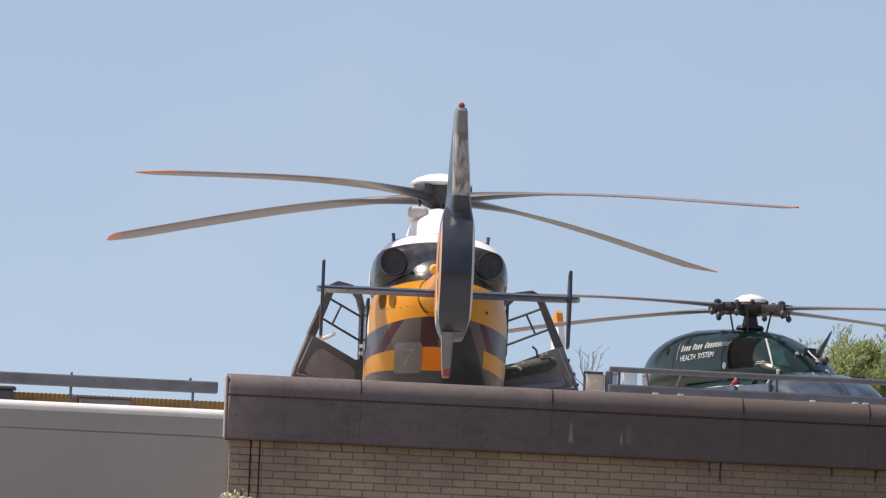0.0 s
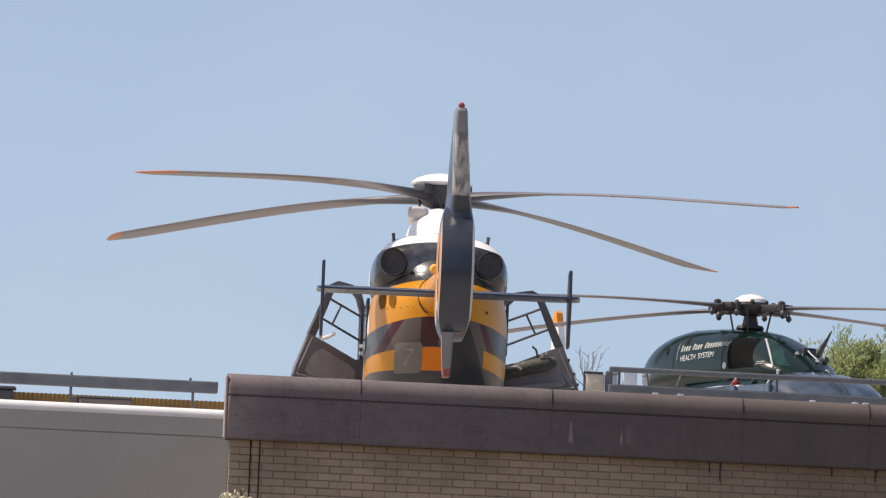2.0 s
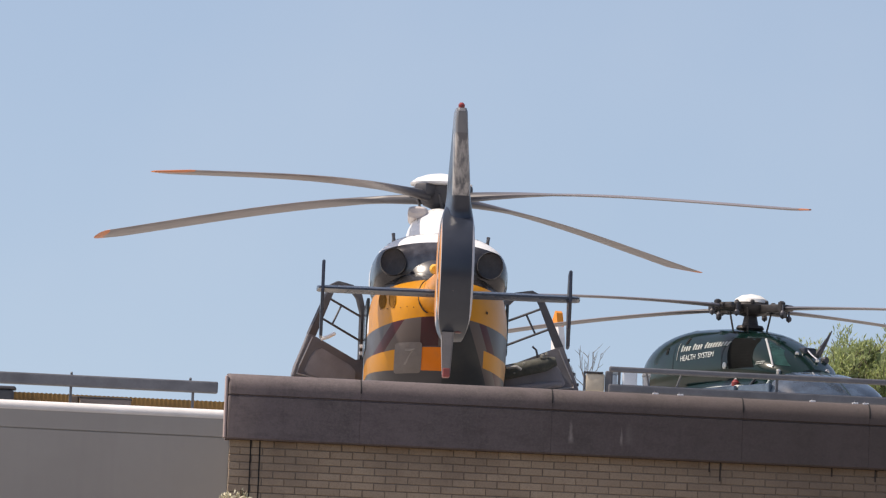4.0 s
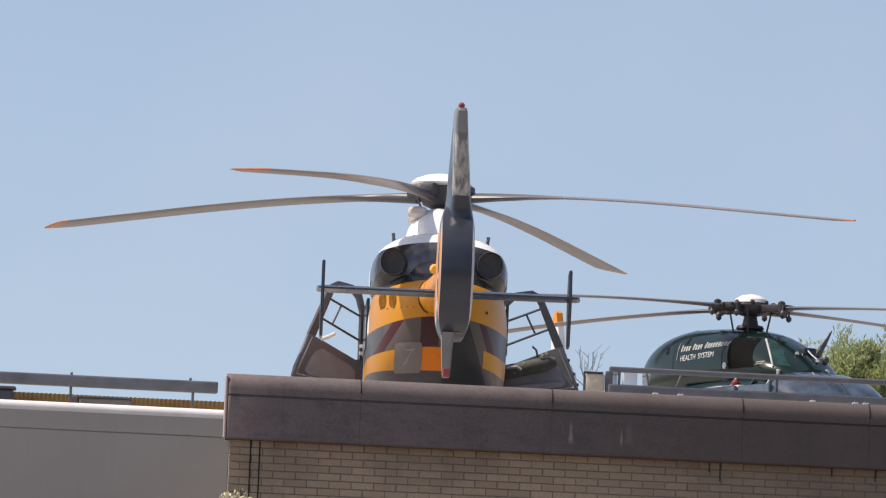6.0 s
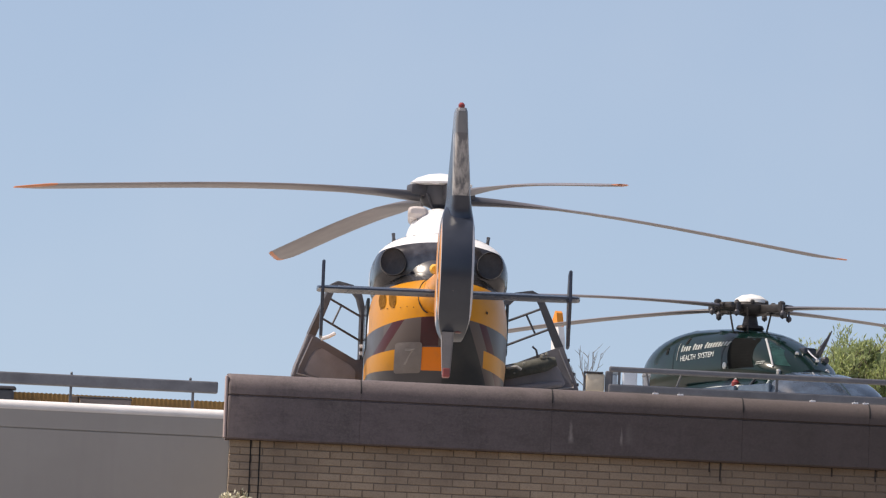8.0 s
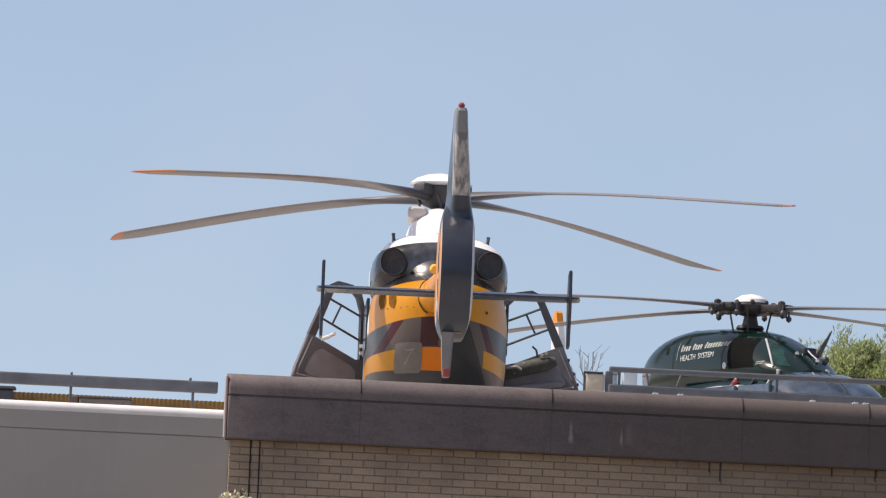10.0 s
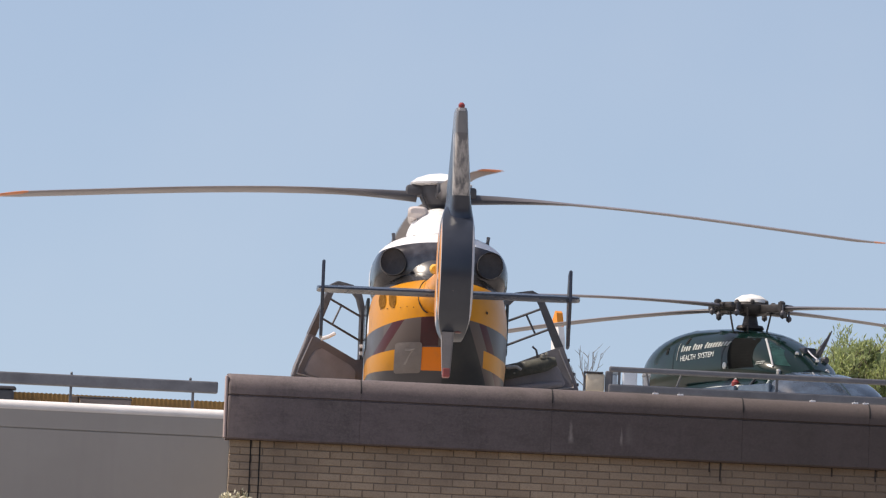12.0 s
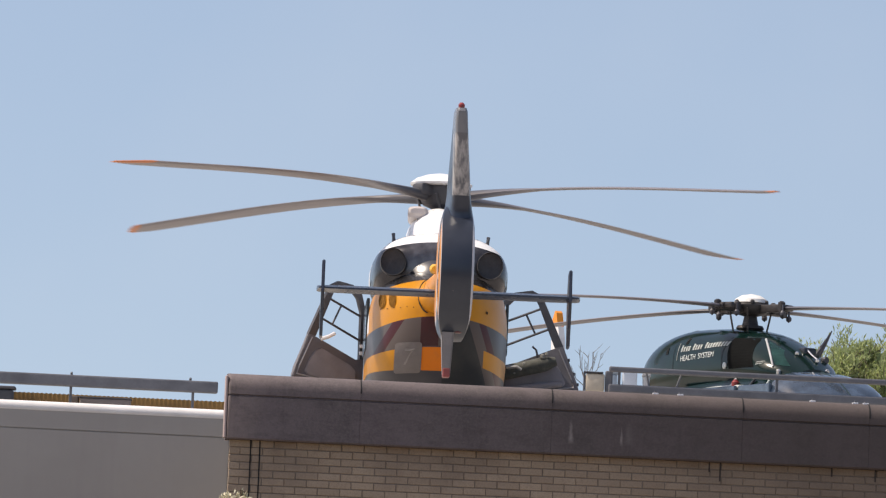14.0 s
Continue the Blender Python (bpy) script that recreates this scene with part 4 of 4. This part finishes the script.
bm = loft(bmesh.new(), smooth_sections([(3.22, 0.34, 1.2, 1.36, 2.2, 0), (2.8, 0.66, 1.3, 1.92, 2.5, 0), (2.3, 0.77, 1.4, 2.26, 2.7, 0), (1.9, 0.80, 1.6, 2.37, 2.8, 0)], 4), 40)
part("windscreen", bm, SKY_GLASS, green, "curved windscreen with blue sky reflection in its colour", True)
part("roof_light", lathe(bmesh.new(), [(0.05, 0), (0.055, 0.05), (0.02, 0.09)], (0.685, 0.84, 2.19), 14), RED_GLASS, green, "red lamp", True)
part("round_vent", lathe(bmesh.new(), [(0.045, 0), (0.045, 0.02), (0.02, 0.03)], (0.653, 0.502, 2.478), 18, "x"), plain("vent_grey", (0.5, 0.52, 0.5), 0.4, 0.5), green, "", True)
# window pillars and a pale stripe along the roof edge
CAB_TREE = BVHTree.FromBMesh(loft(bmesh.new(), smooth_sections(CAB_B, 4), 44))


def on_roof(x, y, up=0.012):
    hit = CAB_TREE.ray_cast(Vector((x, y, 5)), Vector((0, 0, -1)))[0]
    return Vector((x, y, (hit.z if hit else 2.0) + up))


PILLAR = plain("pillar_green", (0.012, 0.03, 0.028), 0.3)
for x in (-0.52, 0.0, 0.52):
    part("window_pillar", tube(bmesh.new(), [on_roof(x, 1.9 + 0.1 * k, 0.02) for k in range(11)], 0.022, 8), PILLAR, green)
part("window_pillar", tube(bmesh.new(), [on_roof(-0.7 + 0.1 * k, 1.92, 0.012) for k in range(15)], 0.02, 8), PILLAR, green)
part("roof_stripe", tube(bmesh.new(), [on_roof(0.70, 0.0 + 0.12 * k, 0.0) for k in range(13)], 0.026, 8), plain("stripe_pale", (0.5, 0.52, 0.5), 0.35), green, "pale stripe")
part("wiper", tube(bmesh.new(), [on_roof(0.2, 2.0, 0.04), on_roof(0.3, 2.3, 0.04), on_roof(0.36, 2.6, 0.04)], 0.012, 6), plain("wiper_grey", (0.4, 0.4, 0.4), 0.3, 0.6), green)
for x, y in ((0.45, 1.55), (-0.2, 1.7), (-0.45, 1.3)):
    part("roof_fitting", lathe(bmesh.new(), [(0.03, -0.02), (0.035, 0.03), (0.015, 0.05)], on_roof(x, y), 12), plain("fitting_steel", (0.55, 0.55, 0.55), 0.25, 0.8), green, "", True)
# door frames and handles along the cabin roof
for y0, up, col in ((0.74, 0.10, (0.55, 0.55, 0.52)), (1.225, 0.11, (0.03, 0.03, 0.03)), (1.60, 0.13, (0.45, 0.50, 0.47))):
    part("roof_handle", tube(bmesh.new(), [on_roof(0.74, y0, -0.06), on_roof(0.70, y0 + 0.02, 0.02), on_roof(0.64, y0 + 0.05, up * 0.4)], 0.018, 8), plain("handle_paint", col, 0.35), green)
part("window_frame", tube(bmesh.new(), [on_roof(0.72 - 0.035 * k, 1.72 + 0.075 * k, 0.006) for k in range(16)], 0.016, 8), PILLAR, green)
part("window_frame", tube(bmesh.new(), [on_roof(0.10 - 0.03 * k, 2.25 + 0.03 * k, 0.012) for k in range(16)], 0.018, 8), plain("frame_pale", (0.30, 0.33, 0.33), 0.3), green)
part("window_frame", tube(bmesh.new(), [on_roof(-0.25 - 0.02 * k, 2.10 + 0.04 * k, 0.012) for k in range(14)], 0.018, 8), PILLAR, green)
# tail
part("tail_boom", loft(bmesh.new(), smooth_sections([(-1.9, 0.32, 1.55, 2.2, 2.2, 0), (-3.2, 0.22, 1.6, 2.05, 2.1, 0), (-5.6, 0.14, 1.65, 1.95, 2.0, 0)], 3), 24), GREEN, green, "", True)
bm = bmesh.new()
prism(bm, [(-5.13, 1.7), (-5.13, 2.6), (-5.17, 3.14), (-5.22, 3.31), (-5.40, 3.31), (-5.40, 2.2), (-5.38, 1.7)], 0.09, lambda a, b, d: (d, a, b))
fin_b = part("tail_fin", bm, plain("fin_white", (0.72, 0.70, 0.68), 0.4, vary=0.06), green, "white tail fin with an orange top")
bm = bmesh.new()
prism(bm, [(-5.22, 3.31), (-5.27, 3.50), (-5.31, 3.53), (-5.40, 3.38), (-5.40, 3.31)], 0.10, lambda a, b, d: (d, a, b))
part("fin_top", bm, ORANGE, fin_b, "orange fin top")
for s in (-1, 1):
    part("skid", tube(bmesh.new(), [(1.1 * s, 2.6, 0.25), (1.1 * s, 2.3, 0.09), (1.1 * s, 1.9, 0.05), (1.1 * s, -1.4, 0.05)], 0.05, 10), DARK_STEEL, green, "", True)
for yy in (1.4, -0.9):
    part("cross_tube", tube(bmesh.new(), [(-1.1, yy, 0.06), (-0.9, yy, 0.35), (-0.5, yy, 0.55), (0.5, yy, 0.55), (0.9, yy, 0.35), (1.1, yy, 0.06)], 0.045, 10), DARK_STEEL, green, "", True)
# rotor head
HUB_METAL = plain("hub_metal", (0.055, 0.05, 0.048), 0.45, 0.5, vary=0.4, big=14)
bm = bmesh.new()
lathe(bm, [(0.27, -0.42), (0.20, -0.37), (0.145, -0.32), (0.115, -0.24), (0.085, -0.1), (0.20, -0.07), (0.25, 0.0), (0.25, 0.05), (0.2, 0.09)], (0, 0, 0), 24)
rotor_b = part("main_rotor", bm, HUB_METAL, green, "dark metal rotor head with four arms", True)
rotor_b.matrix_basis = pose(0, 0, 3.30, 0, 0, 152 - 45)
for k in range(4):
    m = Matrix.Rotation(k * math.pi / 2, 4, "Z")
    part("arm", box(bmesh.new(), -0.07, 0.07, -0.62, -0.15, -0.055, 0.05, 0.02, m), HUB_METAL, rotor_b, "", True)
    part("pitch_horn", box(bmesh.new(), 0.03, 0.20, -0.60, -0.52, -0.03, 0.05, 0.02, m), HUB_METAL, rotor_b, "", True)
    part("clamp", lathe(bmesh.new(), [(0.03, -0.07), (0.05, -0.06), (0.05, 0.07), (0.02, 0.09)], m @ Vector((-0.05, -0.60, 0)), 12), HUB_METAL, rotor_b, "", True)
    part("clamp", lathe(bmesh.new(), [(0.03, -0.07), (0.045, -0.06), (0.045, 0.06), (0.02, 0.08)], m @ Vector((0.07, -0.34, 0)), 12), HUB_METAL, rotor_b, "", True)
part("rotor_cap", lathe(bmesh.new(), [(0.20, 0.07), (0.225, 0.085), (0.21, 0.13), (0.13, 0.18), (0.02, 0.20)], (0, 0, 0), 30), plain("cap_white", (0.75, 0.74, 0.70), 0.4), rotor_b, "white rotor cap", True)
for k in range(4):
    m = Matrix.Rotation(k * math.pi / 2, 4, "Z")
    for r, dx in ((-0.44, 0.15), (-0.66, -0.09)):
        part("pendulum_weight", lathe(bmesh.new(), [(0.005, -0.11), (0.036, -0.085), (0.04, -0.05), (0.015, -0.02), (0.015, 0.06)], m @ Vector((dx, r, -0.02)), 12), DARK_STEEL, rotor_b, "", True)
    part("pitch_link", tube(bmesh.new(), [m @ Vector((0.12, -0.17, -0.38)), m @ Vector((0.16, -0.24, 0.0))], 0.013, 8), HUB_METAL, rotor_b)
part("swashplate", lathe(bmesh.new(), [(0.09, -0.30), (0.17, -0.285), (0.19, -0.26), (0.17, -0.225), (0.09, -0.21)], (0, 0, 0), 24), HUB_METAL, rotor_b, "", True)
for k in range(6):
    a = k * math.pi / 3 + 0.3
    part("control_rod", tube(bmesh.new(), [(0.15 * math.cos(a), 0.15 * math.sin(a), -0.40), (0.16 * math.cos(a + 0.1), 0.16 * math.sin(a + 0.1), -0.26)], 0.018, 8), HUB_METAL, rotor_b)
    part("bolt_head", lathe(bmesh.new(), [(0.02, 0.05), (0.03, 0.06), (0.03, 0.10), (0.015, 0.115)], (0.225 * math.cos(a), 0.225 * math.sin(a), 0), 8), HUB_METAL, rotor_b)
BLADE_B = blade_material(5.5, 0.4)
blade_b = blade_mesh("blade", 5.5, BLADE_B, rotor_b, lambda r: -0.28 * (r / 5.5) ** 1.9, 0.26, 0.55, 1.0, 1.5, 0.09, 0.055)
for k in range(1, 4):
    ob = new("blade", blade_b.data)
    ob.parent, ob.matrix_basis = rotor_b, pose(0, 0, 0, -1.6 if k == 2 else 0, 0, 90 * k)
    tagged(ob, "grey rotor blade with an orange tip")

# ---- trees and shrubs ----
LEAF = plain("spring_leaf", (0.33, 0.385, 0.21), 0.55, vary=0.45, big=1.2, fine=9)
_n, _l = LEAF.node_tree.nodes, LEAF.node_tree.links
_t, _m = _n.new("ShaderNodeBsdfTranslucent"), _n.new("ShaderNodeMixShader")
_t.inputs[0].default_value, _m.inputs[0].default_value = (0.50, 0.57, 0.25, 1), 0.55
_l.new(_n["Principled BSDF"].outputs[0], _m.inputs[1])
_l.new(_t.outputs[0], _m.inputs[2])
_l.new(_m.outputs[0], _n["Material Output"].inputs[0])
BARK = plain("bark", (0.17, 0.14, 0.105), 0.9, vary=0.3, relief=0.5)
BLOSSOM = plain("cream_blossom", (0.62, 0.58, 0.42), 0.7, vary=0.2, big=12)


def tree(name, at, height, spread, leaves, leaf, label, category, material, seed, bare=0.45, limbs=16, low=0.4, stout=1.0, slim=0.2, upright=0.0):
    rnd = random.Random(seed)
    ob = thing(name, pose(*at), label, category)
    bm_ = bmesh.new()
    tube(bm_, [(0, 0, 0), (0.05, 0, height * 0.3), (-0.04, 0.05, height * 0.62), (0.03, 0, height * 0.93)], [height * 0.022, height * 0.017, height * 0.010 * stout, 0.012 * stout], 8)
    ends = []
    for i in range(limbs):
        h = height * rnd.uniform(low, 0.9)
        a = rnd.uniform(0, 2 * math.pi)
        reach = spread * rnd.uniform(0.5, 1.0) * (1.15 - 0.6 * (h / height - low) / (1 - low))
        tip_ = Vector((reach * math.cos(a), reach * math.sin(a), min(height * rnd.uniform(0.96, 1.03), h + reach * rnd.uniform(0.5, 1.3))))
        base = Vector((0, 0, h))
        mid = base.lerp(tip_, 0.5) + Vector((0, 0, -0.08 * reach))
        tube(bm_, [base, mid, tip_], [0.045 * stout * height / 10, 0.025 * stout * height / 10, 0.008], 6)
        for j in range(5):
            s0 = base.lerp(tip_, rnd.uniform(0.35, 0.95))
            e = s0 + Vector((rnd.gauss(0, 1), rnd.gauss(0, 1), rnd.uniform(0.3, 1.6) + upright)) * 0.22 * spread
            tube(bm_, [s0, s0.lerp(e, 0.5) + Vector((0, 0, -0.02)), e], [0.016 * (0.3 + 0.7 * stout), 0.012 * (0.3 + 0.7 * stout), 0.006], 5)
            ends.append((s0, e))
    part("trunk", bm_, BARK, ob, "", True)
    if leaves:
        verts, faces = [], []
        for i in range(leaves):
            s0, e = rnd.choice(ends)
            p = s0.lerp(e, rnd.uniform(bare, 1.05)) + Vector((rnd.gauss(0, 1), rnd.gauss(0, 1), rnd.gauss(0, 1))) * 0.06 * spread
            d = Vector((rnd.gauss(0, 1), rnd.gauss(0, 1), abs(rnd.gauss(0.6 + upright, 0.9)))).normalized()
            u = d.cross(Vector((rnd.gauss(0, 1), rnd.gauss(0, 1), rnd.gauss(0, 1)))).normalized()
            w = leaf * rnd.uniform(0.6, 1.25)
            k = len(verts)
            n_ = d.cross(u) * 0.12 * w
            verts += [p, p + d * w * 0.5 + u * w * slim + n_, p + d * w, p + d * w * 0.5 - u * w * slim + n_]
            faces += [(k, k + 1, k + 2), (k, k + 2, k + 3)]
        me_ = bpy.data.meshes.new("crown")
        me_.from_pydata([tuple(v) for v in verts], [], faces)
        me_.materials.append(material)
        c = new("crown", me_)
        c.parent = ob
    return ob


for x, y, h, sp, sd in ((6.52, 124.0, 11.45, 0.50, 3), (7.02, 125.0, 11.55, 0.50, 5), (7.55, 124.5, 11.35, 0.60, 8), (6.75, 127.5, 11.5, 0.80, 9), (8.3, 126.0, 11.6, 0.8, 13), (7.7, 128.0, 11.5, 0.8, 17), (9.2, 126.5, 11.6, 0.8, 19)):
    tree("tree", (x, y, 0), h, sp, 5200, 0.115, "slender tree with fresh yellow-green spring leaves beyond the roof", "tree", LEAF, sd, 0.0, 38, 0.82, 0.3, 0.13, 0.9)


def sapling(at_, fork, seed):
    """A bare young tree: a straight stem that forks into a fan of thin limbs with twigs."""
    rnd_ = random.Random(seed)
    ob_ = thing("bare_tree", pose(*at_), "bare young tree with thin twigs beyond the roof", "tree")
    bm_ = tube(bmesh.new(), [(0, 0, 0), (0.03, 0, fork * 0.5), (0, 0, fork)], [0.09, 0.05, 0.02], 8)
    for i in range(8):
        a = 2 * math.pi * i / 8 + rnd_.uniform(-0.2, 0.2)
        out, up = rnd_.uniform(0.10, 0.32), rnd_.uniform(0.30, 0.50)
        p0 = Vector((0, 0, fork - 0.25 * rnd_.random()))
        p2 = p0 + Vector((out * math.cos(a), out * math.sin(a), up))
        p1 = p0.lerp(p2, 0.5) + Vector((0.05 * math.cos(a), 0.05 * math.sin(a), -0.03))
        tube(bm_, [p0, p1, p2], [0.009, 0.006, 0.003], 6)
        for k in range(4):
            q = p1.lerp(p2, rnd_.uniform(0.0, 0.9))
            e = q + Vector((rnd_.gauss(0, 0.06) + 0.05 * math.cos(a), rnd_.gauss(0, 0.06), rnd_.uniform(0.06, 0.2)))
            tube(bm_, [q, q.lerp(e, 0.5) + Vector((0.006, 0, 0)), e], [0.004, 0.0035, 0.002], 5)
    part("trunk", bm_, BARK, ob_, "", True)


sapling((2.44, 122.0, 0), 10.02, 11)
tree("shrub", (-1.72, 66.2, 0), 5.40, 0.20, 1300, 0.05, "tall shrub with cream blossom in front of the wall", "shrub", BLOSSOM, 21, 0.2, 14, 0.84)
tree("shrub", (-1.22, 66.3, 0), 5.32, 0.16, 1000, 0.05, "tall shrub with cream blossom in front of the wall", "shrub", BLOSSOM, 22, 0.2, 14, 0.84)

# ---- bird ----
FEATHER = plain("dark_feathers", (0.035, 0.03, 0.03), 0.7)
bird = thing("bird", pose(0, 200, 20), "small dark bird flying past", "bird")
part("body", loft(bmesh.new(), smooth_sections([(0.08, 0.004, -0.004, 0.004, 2, 0), (0.06, 0.04, -0.04, 0.04, 2, 0), (0.0, 0.06, -0.06, 0.055, 2, 0), (-0.07, 0.03, -0.03, 0.03, 2, 0), (-0.13, 0.03, -0.006, 0.006, 2, 0)], 3), 12), FEATHER, bird, "", True)
for s in (-1, 1):
    bm = bmesh.new()
    prism(bm, [(0.02, 0.05), (0.09, 0.06), (0.17, 0.0), (0.09, -0.03), (0.02, -0.05)], 0.012, lambda a, b, d, s=s: (a * s, b, d + 0.25 * a))
    part("wing", bm, FEATHER, bird)

# ---- bricks, the visible stretch of the wall piece by piece ----
bm = bmesh.new()
box(bm, -0.0982, 0.0982, -0.008, 0.03, -0.0302, 0.0302)
bmesh.ops.bevel(bm, geom=[e for e in bm.edges if all(v.co.y < 0 for v in e.verts)], offset=0.004, segments=1, affect="EDGES")
brick_mesh = bpy.data.meshes.new("brick")
bm.to_mesh(brick_mesh)
bm.free()
brick_mesh.materials.append(BRICK)
COURSE, LENGTH = 0.0677, 0.2032
rnd = random.Random(4)
for row in range(9):
    z = 5.50 - row * COURSE
    for k in range(32):
        x = -1.76 + (0.5 * LENGTH if row % 2 else 0.0) + k * LENGTH
        if x > 4.55:
            continue
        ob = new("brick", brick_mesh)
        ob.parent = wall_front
        if k == 0 and row % 2:
            half = new("brick", brick_mesh)
            half.parent, half.location, half.scale = wall_front, (x - 0.75 * LENGTH, WALL_Y + 0.012, z), (0.48, 1, 1)
        ob.location = (x + rnd.uniform(-0.002, 0.002), WALL_Y + 0.012 + rnd.uniform(-0.0015, 0.0015), z + rnd.uniform(-0.001, 0.001))
# the rest of the wall, joined
verts, faces = [], []
for row in range(-0, 83):
    z = 5.50 - row * COURSE
    if z < 0.04:
        break
    for k in range(176):
        x = -1.76 + (0.5 * LENGTH if row % 2 else 0.0) + k * LENGTH
        if (row < 9 and x <= 4.55) or x > 33.8:
            continue
        b = len(verts)
        verts += [(x + sx * 0.0965, WALL_Y - 0.0 + sy, z + sz * 0.0287) for sx in (-1, 1) for sy in (0, 0.03) for sz in (-1, 1)]
        faces += [(b, b + 4, b + 5, b + 1), (b, b + 1, b + 3, b + 2), (b + 4, b + 6, b + 7, b + 5), (b + 1, b + 5, b + 7, b + 3), (b, b + 2, b + 6, b + 4)]
me = bpy.data.meshes.new("bricks")
me.from_pydata(verts, [], faces)
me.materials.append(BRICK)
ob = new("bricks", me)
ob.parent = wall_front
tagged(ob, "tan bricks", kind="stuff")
# thin pale strip that closes the wall's end
part("end_strip", box(bmesh.new(), -1.921, -1.9, WALL_Y - 0.085, WALL_Y + 0.05, 5.54, 6.10, 0.006), plain("end_strip_pale", (0.42, 0.33, 0.31), 0.6, vary=0.2), wall_front, "thin pale strip on the wall's end")
for x, z0 in ((2.50, 5.44), (2.60, 5.36), (3.62, 5.45), (4.02, 5.42)):
    part("drip_stain", box(bmesh.new(), x - 0.006, x + 0.006, WALL_Y - 0.001, WALL_Y + 0.02, z0, 5.53), plain("damp_stain", (0.05, 0.042, 0.038), 0.9, vary=0.4, big=30), wall_front)
# two dark expansion joints and lime runs on the wall
for x in (-1.667, -1.584):
    part("expansion_joint", box(bmesh.new(), x - 0.0055, x + 0.0055, WALL_Y - 0.002, WALL_Y + 0.02, 0.05, 5.53), SOOT, wall_front)


# ---- what moves ----
TURNS = [(0, -39.9), (1.5, -39.9), (3.0, -39.7), (3.5, -38.8), (4.0, -37.3), (4.5, -35.8), (5.0, -33.8), (5.5, -30.5), (6.0, -25.7), (6.5, -19.0), (7.0, -8.9),
         (7.25, -1.8), (7.5, 6.0), (7.75, 13.2), (8.0, 22.4), (8.25, 32.2), (8.5, 44.1), (8.75, 56.6), (9.0, 70.4), (9.25, 85.4), (9.5, 101.9), (9.75, 119.9),
         (10.0, 139.4), (10.25, 160.6), (10.5, 183.9), (10.75, 208.8), (11.0, 235.4), (11.25, 264.0), (11.5, 292.7), (11.75, 327.6), (12.0, 365.3), (12.25, 403.0),
         (12.5, 442.0), (12.75, 488.9), (13.0, 538.0), (13.25, 587.8), (13.5, 640.2), (13.75, 700.8), (14.0, 766.0)]
FLAPS = [(0, 0.0), (8.0, 0.0), (11.0, 0.30), (12.5, 0.80), (14.0, 1.50)]

FLIGHT = [(0.0, -12.51, 200.0, 15.63), (0.1, -11.32, 200.0, 15.63), (0.2, -9.48, 200.0, 15.89), (0.3, -8.11, 200.0, 16.37), (0.4, -6.86, 200.0, 17.17), (0.5, -6.27, 200.0, 17.74), (0.6, -6.02, 200.0, 18.92), (0.7, -6.24, 200.0, 19.84), (0.8, -7.05, 200.0, 21.29), (0.9, -7.76, 200.0, 22.29), (1.0, -8.46, 200.0, 23.99), (1.1, -9.09, 200.0, 25.57), (1.5, -10.59, 203.0, 31.57), (4.0, -24.0, 240.0, 60.0), (14.0, -90.0, 420.0, 120.0)]


def motions():
    walk(rotor, [(t, ROTOR_HOME @ pose(0, 0, 0, 0, 0, a - 0.75)) for t, a in TURNS])
    for k, b in enumerate(blades):
        walk(b, [(t, pose(0, 0, 0, 0, 0, 90 * k) @ pose(0, 0, 0, -a, 0, 0)) for t, a in FLAPS])
    walk(bird, [(t, pose(x, y, z, 50, 15 if t < 0.6 else -15, -60 if t < 0.5 else 20)) for t, x, y, z in FLIGHT])


motions()
